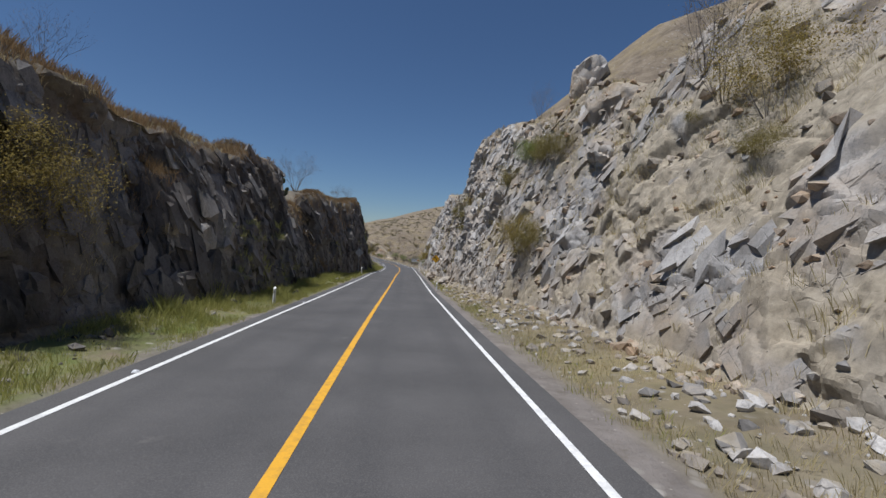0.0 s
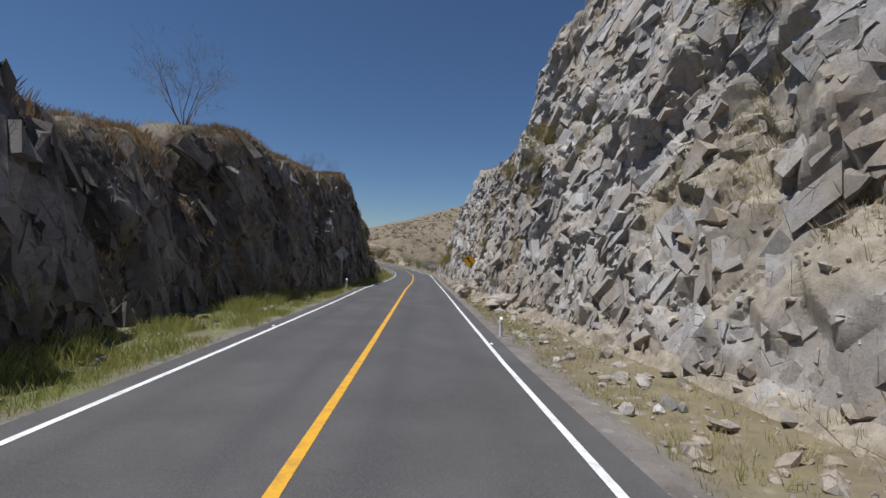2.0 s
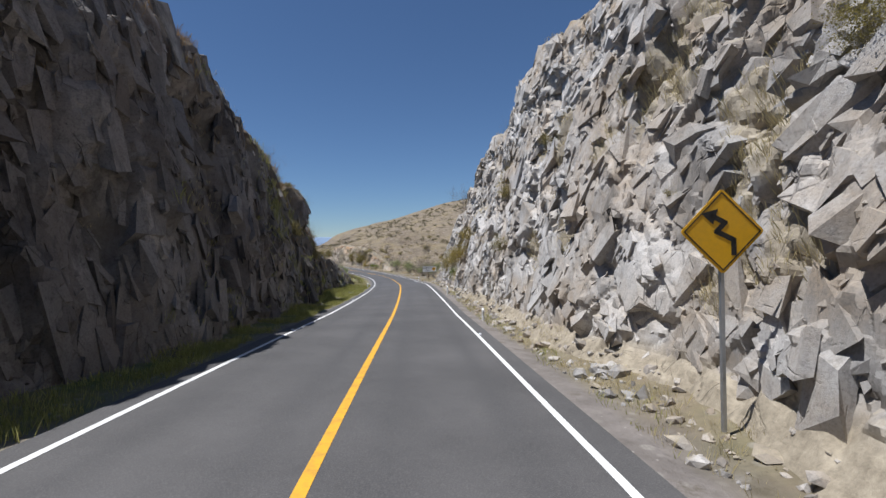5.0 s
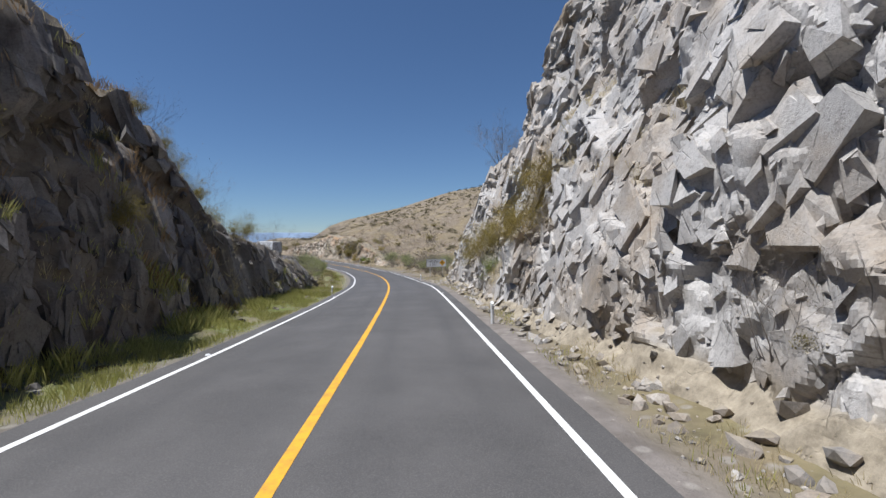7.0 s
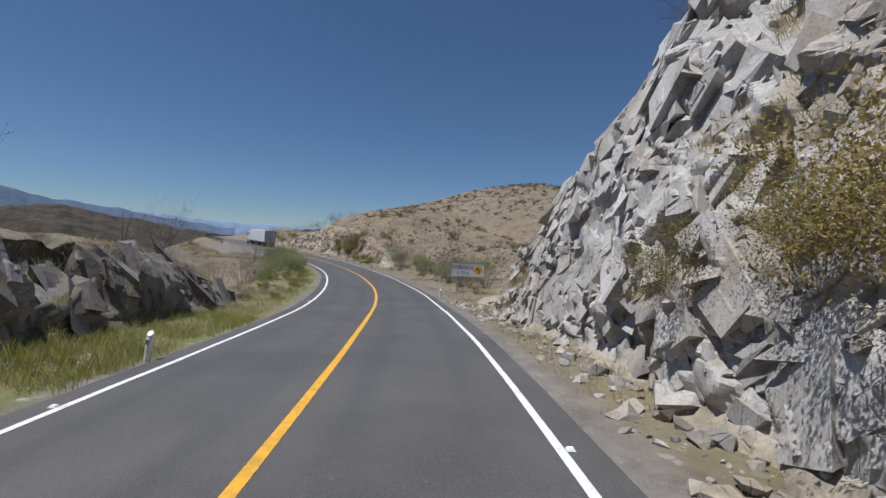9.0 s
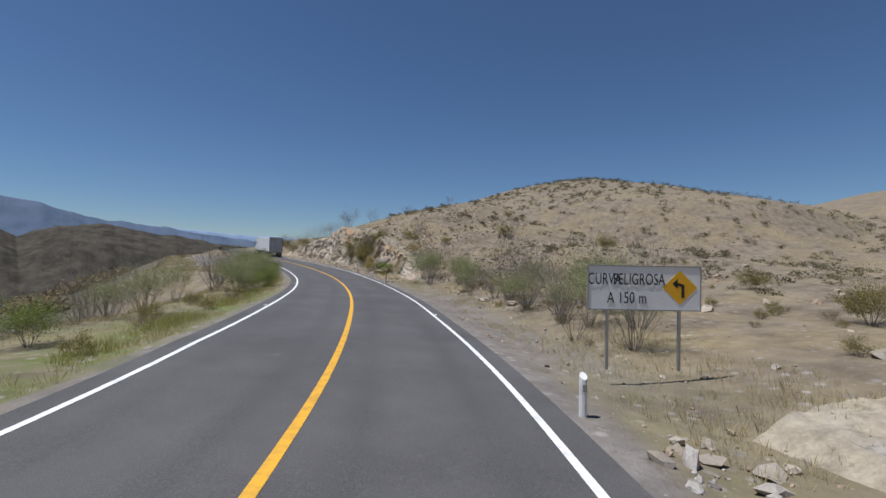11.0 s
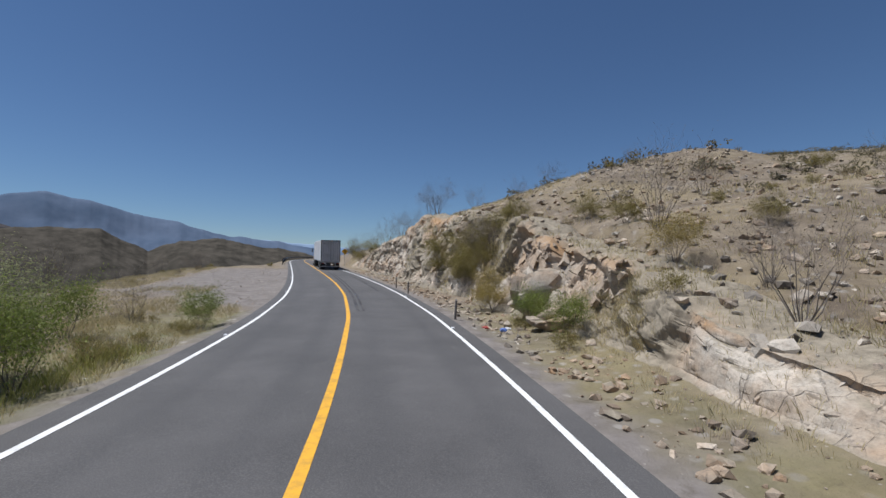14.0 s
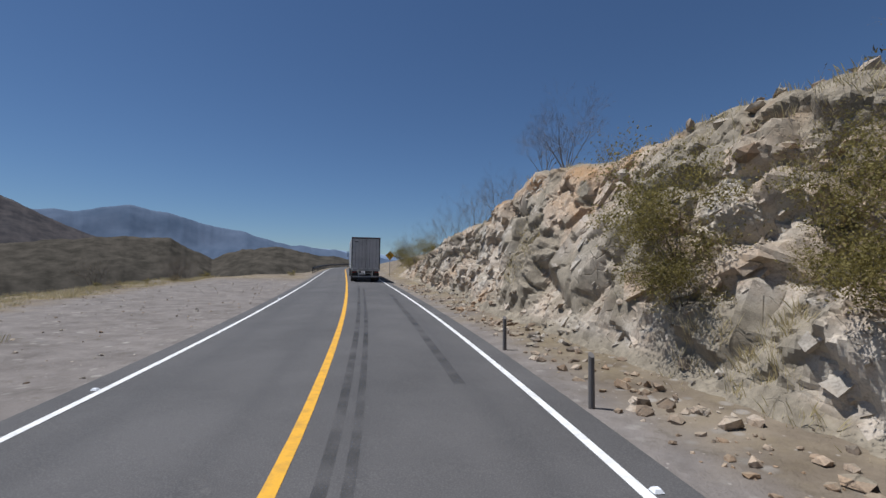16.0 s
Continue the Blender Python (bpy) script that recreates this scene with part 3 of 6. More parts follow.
def rock_wall(name, label, table, side, s0, s1, material, step_s, cols, seed, sizes, face_power):
    """A blasted rock face along the road, from its toe over the rim to the turf behind."""
    s = np.arange(s0, s1, step_s)
    p = np.column_stack([s, np.zeros(len(s))])
    toe, rd, rz = wall_at(table, s)
    toe = toe + 0.45 * soft_noise(p, 7, seed, 3)
    rd = rd + 0.5 * soft_noise(p, 5, seed + 1, 3)
    rz = rz + 0.45 * soft_noise(p, 4, seed + 2, 4) * np.clip(rz / 5, 0, 1)
    rd = np.maximum(rd, toe + 0.5)
    ends = fade(s, s0, s0 + 1.0) * fade(s, s1, s1 - 3.0)
    rz = np.maximum(rz * ends, 0.05)
    v = np.linspace(0, 1, cols)[None]
    # talus, face, rim, turf behind
    talus, rim = 0.05, 0.82
    f = np.clip((v - talus) / (rim - talus), 0, 1)
    toe, rd, rz = toe[:, None], rd[:, None], rz[:, None]
    foot = np.minimum(0.35 if side > 0 else 0.15, 0.1 * rz)
    d = toe + 0.6 * np.clip(v / talus, 0, 1) + (rd - toe - 0.6) * f**face_power
    z = -0.35 + (0.35 + foot) * np.clip(v / talus, 0, 1) + (rz - foot) * f
    back = np.clip((v - rim) / (1 - rim), 0, 1)
    d = d + back * 3.4
    z = z + 0.25 * np.sin(np.minimum(back * 2, 1) * np.pi / 2) - 0.9 * back**3 * np.clip(rz / 3, 0.1, 1)
    ss = np.broadcast_to(s[:, None], d.shape)
    x, y = at(ss.ravel(), side * d.ravel())
    base = np.column_stack([x, y, (z + road_z(ss)).ravel()])
    grid = base.reshape(*d.shape, 3)
    nrm = np.cross(np.gradient(grid, axis=0), np.gradient(grid, axis=1))
    if side > 0:
        nrm = -nrm
    nrm /= np.linalg.norm(nrm, axis=2, keepdims=True) + 1e-9
    nrm = nrm.reshape(-1, 3)
    big, mid, small = sizes
    rise = np.cumsum(np.linalg.norm(np.diff(grid, axis=1, prepend=grid[:, :1]), axis=2), axis=1)
    flat = np.column_stack([ss.ravel(), rise.ravel() * (1.0 if side > 0 else 0.5)])   # the shaded wall breaks into tall columns
    # broken ground in places, broad plain faces elsewhere
    broken = fade(soft_noise(base, 5.0, seed + 13, 3), -0.5, 0.4)
    h1, c1, g1 = blocks(flat, big, seed, 0.26 if side > 0 else 0.34, 0.09, (0.5, -0.35) if side > 0 else (0.12, -0.2), 6.0)
    jog = flat + 0.03 * np.column_stack([soft_noise(base, 1.2, seed + k, 2) for k in (31, 32)])
    h2, c2, g2 = blocks(jog, mid, seed + 3, 0.17, 0.24, (0.62, -0.5) if side > 0 else (0.2, -0.15), 7.0)
    h4, c4, g4 = blocks(jog, mid * 0.48, seed + 17, 0.085, 0.32, (-0.7, 0.35), 7.0)
    h3, c3, g3 = blocks(jog, small, seed + 5, 0.04, 0.4, (0.2, 0.9), 6.0)
    h1 = h1 - h1.mean()
    h2, h4, h3 = h2 - h2.mean(), h4 - h4.mean(), h3 - h3.mean()
    h = h2 * (0.45 + 0.45 * broken) + 0.6 * h4 * broken + 0.4 * h3 * broken
    h = h - 0.05 * np.exp(-g2 / 0.02) - 0.10 * np.exp(-g1 / 0.03) + 0.02
    vv = np.broadcast_to(v, d.shape).ravel()
    h = h + h1 * fade(vv, talus - 0.02, talus + 0.25)
    if side > 0:
        h = h * np.interp(ss.ravel(), (24, 34), (0.65, 1.0))
    else:
        h = h * 1.35
    amount = (0.3 + 0.7 * fade(vv, talus - 0.04, talus + 0.05)) * fade(vv, 0.0, 0.02) * (1 - 0.75 * fade(vv, rim - 0.10, rim + 0.05)) * np.clip(np.broadcast_to(rz, d.shape).ravel() / 2.6, 0.15, 1)
    h = (h + 0.03 * soft_noise(base, 0.5, seed + 9, 3)) * amount
    h += 0.05 * soft_noise(base, 0.35, seed + 8, 3) * (1 - amount)
    out = base + nrm * h[:, None]
    tone = 0.45 * TABLE[c2, 1] + 0.25 * TABLE[c4, 2] * broken + 0.1 * TABLE[c3, 2] + 0.3 * TABLE[c1, 3] + 0.12 * (1 - broken)
    if side > 0:
        tone = tone + np.interp(ss.ravel(), (30, 36, 42, 50, 62, 72, 92, 104), (-0.1, 0.2, 0.22, 0.08, 0.1, 0.3, 0.34, 0.28))
    if s0 > 100:
        tone = tone + np.interp(ss.ravel(), (176, 185, 200), (-0.1, 0.2, 0.2))
    patch = soft_noise(base, 2.5, seed + 11, 4)
    soil = np.maximum(fade(vv, talus + 0.015 + 0.02 * patch, talus - 0.01), fade(vv, rim - 0.01 + 0.03 * patch, rim + 0.03))
    loose = np.interp(ss.ravel(), (0, 30, 38, 114, 122), (1, 1, 0, 0, 1)) if side > 0 else np.zeros(len(vv))
    soil = np.maximum(soil, loose * fade(patch + 0.35 * soft_noise(base, 0.8, 77, 2), -0.45, 0.3) * 0.95)
    # earth held in hollows of the face, where tufts grow
    hollow = fade(patch + 0.4 * soft_noise(base, 0.9, seed + 19, 2) - 1.2 * h, 0.45, 0.8) * fade(vv, talus, talus + 0.08)
    if side < 0:
        hollow = np.maximum(hollow * 0.6, fade(vv, 0.68, 0.82) * fade(patch, -0.2, 0.2))
    elif s0 > 100:
        hollow = np.maximum(hollow, np.interp(ss.ravel(), (176, 188), (1, 0.4)) * fade(patch, -0.5, 0.2))
    soil = np.maximum(soil, 0.9 * hollow)
    LEDGES.append(out[(hollow > 0.5) & (vv < rim) & (np.broadcast_to(rz, d.shape).ravel() > 1.6)])
    rim_near = fade(vv, 0.60, 0.78) * (1 - fade(vv, 0.82, 0.9))
    nr, nc = d.shape
    i = np.arange(nr - 1)[:, None] * nc + np.arange(nc - 1)[None]
    faces = np.stack([i, i + 1, i + nc + 1, i + nc], -1).reshape(-1, 4)
    if side > 0:
        faces = faces[:, ::-1]
    ob = mesh_object(name, out.tolist(), faces.tolist(), material, attrs={"tone": tone, "soil": soil, "rim": rim_near}, smooth=True)
    ob.data.set_sharp_from_angle(angle=radians(14))
    tagged(ob, label, "rock face", kind="structure")
    weight = np.broadcast_to(np.gradient(rise, axis=1), d.shape).ravel() * (vv > talus * 0.6) * (vv < rim - 0.03) * (np.interp(ss.ravel(), (0, 30, 37), (0.4, 0.45, 1.0)) if seed == 21 else 1.0) * (soil < 0.97 - 0.6 * TABLE[np.arange(len(soil)) % 65536, 2]) * np.clip(np.broadcast_to(rz, d.shape).ravel() / 2.5, 0, 1)
    along_way = np.gradient(grid, axis=0).reshape(-1, 3)
    along_way /= np.linalg.norm(along_way, axis=1, keepdims=True) + 1e-9
    rubble(ob, label, material, seed, out, nrm, along_way, tone, weight, ss.ravel(), side)
    return ob


CORNERS = np.array([(x, y, z) for x in (-1, 1) for y in (-1, 1) for z in (-1, 1)], float)
SIDES = np.array(((0, 1, 3, 2), (4, 6, 7, 5), (0, 4, 5, 1), (2, 3, 7, 6), (0, 2, 6, 4), (1, 5, 7, 3)))


def rubble(wall, label, material, seed, out, nrm, along_way, tone, weight, ss, side):
    """Angular joint-bounded blocks bedded in a rock face: the largest as parts of the wall, the rest as one mesh."""
    count, singles, small, large, tall, turns = wall_blocks[seed]
    rng = np.random.RandomState(seed + 500)
    pick = rng.choice(len(out), count, p=weight / weight.sum())
    size = small + (large - small) * rng.rand(count) ** 3.4
    size *= 0.85 + 0.3 * soft_noise(out[pick], 6.0, seed + 40, 2).clip(-1, 1)
    n = nrm[pick] + 0.10 * rng.randn(count, 3) + (0, 0, 0.06)
    n /= np.linalg.norm(n, axis=1, keepdims=True)
    t = along_way[pick]
    t = t - n * (t * n).sum(1, keepdims=True)
    t /= np.linalg.norm(t, axis=1, keepdims=True)
    u = np.cross(n, t)
    u *= np.sign(u[:, 2:] + 1e-6)
    # the joint sets keep one direction over several metres
    region = soft_noise(out[pick], 9.0, seed + 41, 2)
    a = np.where(region + 0.5 * rng.randn(count) > 0, turns[0], turns[1]) + 0.22 * rng.randn(count)
    co, si = np.cos(a)[:, None], np.sin(a)[:, None]
    t, u = t * co + u * si, u * co - t * si
    half = np.stack([size * (0.3 + 0.3 * rng.rand(count)), size * tall * (0.32 + 0.36 * rng.rand(count)), size * (0.16 + 0.14 * rng.rand(count))], 1)
    shape = CORNERS[None] + 0.27 * rng.randn(count, 8, 3)
    pull = 1 - (rng.rand(count, 8, 1) < 0.3) * (0.2 + 0.4 * rng.rand(count, 8, 1))
    shape = shape * pull * half[:, None]
    proud = half[:, 2] * (-0.97 + 0.6 * rng.rand(count) ** 1.3)
    centre = out[pick] + nrm[pick] * proud[:, None]
    frames = np.stack([t, u, n], 1)
    verts = np.einsum("bki,bij->bkj", shape, frames) + centre[:, None]
    shade = (0.75 * tone[pick] + 0.3 * rng.rand(count)).clip(0, 1.2)
    # the largest, nearest the road's stretch that is passed close by
    big = np.argsort(-size)[:singles]
    for b in big:
        mesh_object("rock_block", (verts[b]).tolist(), SIDES.tolist(), material, wall, attrs={"tone": np.full(8, shade[b]), "soil": np.zeros(8), "rim": np.zeros(8)})
    rest = np.setdiff1d(np.arange(count), big)
    k = np.arange(len(rest))[:, None, None] * 8
    tagged(mesh_object("rock_rubble", verts[rest].reshape(-1, 3).tolist(), (k + SIDES[None]).reshape(-1, 4).tolist(), material,
                       attrs={"tone": np.repeat(shade[rest], 8), "soil": np.zeros(8 * len(rest)), "rim": np.zeros(8 * len(rest))}),
           "angular broken blocks of the " + label, "rocks", kind="stuff")


# by seed of the wall: blocks, singled out, smallest, largest, tallness, joint directions
wall_blocks = {21: (12500, 290, 0.16, 0.95, 1.4, (0.75, -0.45)), 61: (6000, 200, 0.22, 0.85, 2.0, (0.12, -0.2)), 141: (1900, 140, 0.12, 0.6, 0.8, (0.5, -0.9))}


rock_wall("rock_cut_wall", "pale grey fractured rock cutting lit by sun", WALL_R, 1, -12, 128, ROCK, 0.07, 205, 21,
          (3.6, 1.5, 0.42), 1.15)
rock_wall("rock_cut_wall", "weathered rock cutting with colour darkened for shade and grassy rim", WALL_L, -1, -14, 127, ROCK_SHADED, 0.11, 120, 61,
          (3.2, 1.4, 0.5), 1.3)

# ---- rock cut on the hillside past the bend ----
rock_wall("rock_cut_wall", "tan and white rock cutting under the dry hillside", WALL_H, 1, 155, 238, ROCK_TAN, 0.085, 110, 141,
          (2.4, 0.95, 0.36), 1.0)


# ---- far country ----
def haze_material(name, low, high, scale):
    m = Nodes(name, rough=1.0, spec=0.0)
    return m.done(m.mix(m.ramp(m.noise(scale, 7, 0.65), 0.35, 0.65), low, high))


# Distance haze is painted into the blue and the pale base colours.
FAR_BLUE = haze_material("haze_tinted_mountain", (0.075, 0.103, 0.15), (0.11, 0.14, 0.195), 0.004)
FAR_PALE = haze_material("haze_tinted_range", (0.20, 0.27, 0.37), (0.24, 0.31, 0.41), 0.003)
MID_SCRUB = haze_material("scrub_ridge", (0.046, 0.044, 0.047), (0.09, 0.08, 0.078), 0.03)
NEAR_SCRUB = haze_material("scrub_hill", (0.042, 0.038, 0.031), (0.088, 0.077, 0.063), 0.06)
EYE = Vector((-16.0, 160.0, 2.5))


def ridge(name, label, crest, far, deep, rough, material, seed):
    """A range of hills: a crest given as bearing (degrees left of +y) and elevation, with slopes before and behind it."""
    b = np.arange(crest[-1][0], crest[0][0], 0.12)
    cb, ce = zip(*sorted(crest))
    e = np.interp(b, cb, ce)
    p = np.column_stack([b * 3, b * 0])
    e = e + rough * soft_noise(p, 4, seed, 5)
    u = np.linspace(-1, 1, 41)
    verts = []
    for k in u:
        r = far + deep * k
        x, y = EYE.x - np.sin(np.radians(b)) * r, EYE.y + np.cos(np.radians(b)) * r
        top = EYE.z + far * np.tan(np.radians(e))
        spur = soft_noise(np.column_stack([x, y]), deep * 0.45, seed + 3, 4)
        keep = 1 - abs(k) ** 1.15
        z = -90 + (top + 90) * keep + spur * 0.10 * (top + 90) * np.sin(abs(k) * np.pi)
        verts.append(np.column_stack([x, y, z]))
    verts = np.stack(verts, 1)
    nr, nc = verts.shape[:2]
    i = np.arange(nr - 1)[:, None] * nc + np.arange(nc - 1)[None]
    faces = np.stack([i, i + nc, i + nc + 1, i + 1], -1).reshape(-1, 4).tolist()
    return tagged(mesh_object(name, verts.reshape(-1, 3).tolist(), faces, material, smooth=True), label, "mountains", kind="structure")


ridge("backdrop", "mountain range coloured haze blue on the horizon", ((85, 5.0), (70, 5.4), (62, 5.7), (58.3, 6.65), (53.8, 5.95), (50.5, 5.0), (47, 4.5), (43.2, 3.3), (38, 2.8), (32.5, 2.0), (25, 1.0)), 3900, 700, 0.12, FAR_BLUE, 301)
ridge("backdrop", "far range coloured pale for haze", ((56, 2.9), (47, 3.0), (41, 2.9), (35, 2.5), (30, 2.1), (21, 1.8), (11, 1.6), (-9, 1.4)), 4400, 250, 0.08, FAR_PALE, 321)
ridge("backdrop", "dark scrub-covered ridge across the valley", ((91, 5.4), (75, 6.3), (68, 6.8), (65.5, 5.6), (61, 3.4), (57, 1.6), (53, 0.2)), 1500, 500, 0.12, MID_SCRUB, 341)
ridge("backdrop", "brown scrub-covered hill in the valley", ((83, 1.5), (69, 1.8), (63, 2.6), (57, 3.3), (53.5, 3.3), (51, 1.9), (49.4, 1.1), (46.4, 2.4), (42.3, 2.75), (37, 1.8), (33, 1.2), (27, 0.2)), 760, 260, 0.14, NEAR_SCRUB, 361)


# ---- truck ----
def wheel_pair(parent, x, y):
    """Two tyres side by side on one hub, under a vehicle."""
    w = None
    for k in (0, 1):
        bm = bmesh.new()
        add_tube(bm, (x + (0.31 * k - 0.155) - 0.13, y, 0.5), (x + (0.31 * k - 0.155) + 0.13, y, 0.5), 0.5, sides=24)
        bmesh.ops.bevel(bm, geom=[e for e in bm.edges if e.calc_face_angle(0) > 0.8], offset=0.05, segments=2, affect="EDGES")
        tyre = part("tyre", bm, BLACK, parent)
        bm = bmesh.new()
        side = 0.132 if x > 0 else -0.132
        add_tube(bm, (x + (0.31 * k - 0.155) - side * 0.2, y, 0.5), (x + (0.31 * k - 0.155) + side, y, 0.5), 0.27, 0.2, 16)
        w = part("rim", bm, STEEL, tyre)
    return w


def semi_truck(m):
    t = thing("semi_truck", "white box semi-trailer truck with dusty grey rear doors", "truck", m=m)
    wid, tall, floor, long = 2.58, 4.08, 1.14, 15.6
    bm = bmesh.new()
    add_box(bm, (wid, long, tall - floor), (0, long / 2 + 0.06, (tall + floor) / 2), 0.03)
    part("trailer_body", bm, TRUCK_WHITE, t, "smooth white trailer side panels")
    # side ribs
    for side in (-1, 1):
        for k in range(14):
            bm = bmesh.new()
            add_box(bm, (0.012, 0.05, tall - floor - 0.3), (side * (wid / 2 + 0.004), 0.7 + k * 1.1, (tall + floor) / 2))
            part("side_seam", bm, TRUCK_WHITE, t)
        bm = bmesh.new()
        add_box(bm, (0.03, long, 0.14), (side * (wid / 2 + 0.006), long / 2 + 0.06, floor + 0.07), 0.008)
        part("side_rail", bm, STEEL, t)
    # rear frame
    for side in (-1, 1):
        bm = bmesh.new()
        add_box(bm, (0.10, 0.10, tall - floor), (side * (wid / 2 - 0.05), 0.03, (tall + floor) / 2), 0.012)
        part("corner_post", bm, DARK_STEEL, t, "dark rear corner post")
    bm = bmesh.new()
    add_box(bm, (wid, 0.12, 0.13), (0, 0.02, tall - 0.065), 0.012)
    part("header", bm, DARK_STEEL, t, "dark header beam over the doors")
    for k in (-2, -1, 0, 1, 2):
        bm = bmesh.new()
        add_box(bm, (0.09, 0.02, 0.04), (k * (0.22 if abs(k) < 2 else 0.54), -0.05, tall - 0.06), 0.006)
        part("marker_light", bm, RED_LENS, t, "small red marker light")
    bm = bmesh.new()
    add_box(bm, (wid, 0.14, 0.2), (0, 0.02, floor - 0.02), 0.012)
    part("rear_sill", bm, STEEL, t)
    # two doors, each with hinges, lock rods, handles and a seal
    for side in (-1, 1):
        bm = bmesh.new()
        add_box(bm, (wid / 2 - 0.115, 0.05, tall - floor - 0.28), (side * (wid / 4 - 0.048), -0.01, (tall + floor) / 2 - 0.02), 0.012)
        door = part("rear_door", bm, TRUCK_DOOR, t, "dusty pale grey trailer door")
        for off in (0.14, 0.62):
            bm = bmesh.new()
            x = side * off
            add_tube(bm, (x, -0.065, floor + 0.08), (x, -0.065, tall - 0.15), 0.02, sides=8)
            for z in (floor + 0.12, floor + 0.9, floor + 1.7, tall - 0.22):
                add_box(bm, (0.1, 0.04, 0.09), (x, -0.05, z), 0.008)
            part("lock_rod", bm, STEEL, door)
            bm = bmesh.new()
            add_box(bm, (0.32, 0.025, 0.045), (x + side * 0.13, -0.085, floor + 0.62), 0.006)
            part("handle", bm, STEEL, door)
        for k in range(5):
            bm = bmesh.new()
            add_box(bm, (0.2, 0.03, 0.06), (side * (wid / 2 - 0.2), -0.05, floor + 0.35 + k * 0.58), 0.006)
            part("hinge", bm, STEEL, door)
        for off in (0.34, 0.92):
            bm = bmesh.new()
            add_box(bm, (0.02, 0.012, tall - floor - 0.5), (side * off, -0.04, (tall + floor) / 2), 0.003)
            part("panel_seam", bm, DARK_STEEL, door)
    bm = bmesh.new()
    add_box(bm, (0.03, 0.02, tall - floor - 0.3), (0, -0.02, (tall + floor) / 2))
    part("door_seal", bm, BLACK, t)
    # a maker's plate and a lower badge without lettering
    bm = bmesh.new()
    add_box(bm, (0.32, 0.01, 0.07), (-0.86, -0.042, tall - 0.42))
    part("plate", bm, DARK_STEEL, t, "small dark maker's plate")
    # under-run guard
    bm = bmesh.new()
    add_box(bm, (2.3, 0.1, 0.11), (0, -0.02, 0.52), 0.012)
    guard = part("under_run_guard", bm, STEEL, t, "pale steel bumper bar")
    for x in (-0.62, 0.62):
        bm = bmesh.new()
        add_box(bm, (0.1, 0.08, 0.56), (x, 0.03, 0.8), 0.008)
        part("guard_post", bm, STEEL, guard)
    bm = bmesh.new()
    add_box(bm, (1.2, 0.06, 0.06), (0, 0.03, 0.82), 0.008)
    part("guard_rail", bm, STEEL, guard)
    for side in (-1, 1):
        bm = bmesh.new()
        add_box(bm, (0.36, 0.06, 0.16), (side * 0.98, -0.03, 0.92), 0.012)
        part("lamp_box", bm, DARK_STEEL, t)
        for k in (0, 1):
            bm = bmesh.new()
            add_tube(bm, (side * (0.9 + 0.17 * k), -0.06, 0.92), (side * (0.9 + 0.17 * k), -0.085, 0.92), 0.055, sides=14)
            part("tail_light", bm, RED_LENS, t, "round red tail light")
        bm = bmesh.new()
        add_box(bm, (0.66, 0.015, 0.62), (side * 0.93, 0.62, 0.52), 0.004)
        part("mud_flap", bm, BLACK, t)
        for y in (1.75, 3.05):
            wheel_pair(t, side * 0.98, y)
        bm = bmesh.new()
        add_tube(bm, (side * 0.7, 11.6, 0.12), (side * 0.7, 11.6, 1.1), 0.06, sides=8)
        add_box(bm, (0.26, 0.26, 0.04), (side * 0.7, 11.6, 0.1), 0.006)
        part("landing_leg", bm, DARK_STEEL, t)
    for y in (1.75, 3.05):
        bm = bmesh.new()
        add_tube(bm, (-0.9, y, 0.5), (0.9, y, 0.5), 0.08, sides=10)
        part("axle", bm, DARK_STEEL, t)
    for x in (-0.45, 0.45):
        bm = bmesh.new()
        add_box(bm, (0.12, 14.2, 0.28), (x, 7.6, 0.96), 0.01)
        part("frame_beam", bm, DARK_STEEL, t)
    # tractor
    bm = bmesh.new()
    add_box(bm, (2.36, 2.3, 2.35), (0, 17.4, 2.35), 0.12)
    add_box(bm, (2.1, 1.7, 1.15), (0, 19.3, 1.65), 0.18)
    part("cab", bm, TRUCK_WHITE, t, "white tractor cab with long nose")
    bm = bmesh.new()
    vs = [bm.verts.new(p) for p in ((-1.14, 16.3, 3.5), (1.14, 16.3, 3.5), (0.95, 18.2, 3.5), (-0.95, 18.2, 3.5), (-1.14, 16.3, 4.0), (1.14, 16.3, 4.0), (0.9, 17.0, 3.95), (-0.9, 17.0, 3.95))]
    for f in ((0, 1, 2, 3), (4, 5, 6, 7), (0, 1, 5, 4), (1, 2, 6, 5), (2, 3, 7, 6), (3, 0, 4, 7)):
        bm.faces.new([vs[i] for i in f])
    part("wind_deflector", bm, TRUCK_WHITE, t)
    for side in (-1, 1):
        bm = bmesh.new()
        add_box(bm, (0.02, 0.85, 0.62), (side * 1.185, 17.9, 2.75), 0.006)
        part("side_window", bm, GLASS, t)
        bm = bmesh.new()
        add_box(bm, (0.12, 0.22, 0.72), (side * 1.45, 18.6, 2.7), 0.03)
        part("mirror", bm, DARK_STEEL, t)
        bm = bmesh.new()
        add_tube(bm, (side * 1.16, 16.05, 1.0), (side * 1.16, 16.05, 4.05), 0.075, sides=12)
        part("exhaust_stack", bm, STEEL, t, "chrome exhaust stack")
        bm = bmesh.new()
        add_tube(bm, (side * 1.0, 16.9, 0.72), (side * 1.0, 18.2, 0.72), 0.33, sides=16)
        part("fuel_tank", bm, STEEL, t, "round polished fuel tank")
        for y in (14.0, 15.3):
            wheel_pair(t, side * 0.98, y)
        bm = bmesh.new()
        add_tube(bm, (side * 1.18, 19.6, 0.5), (side * 0.88, 19.6, 0.5), 0.5, sides=24)
        tyre = part("tyre", bm, BLACK, t)
        bm = bmesh.new()
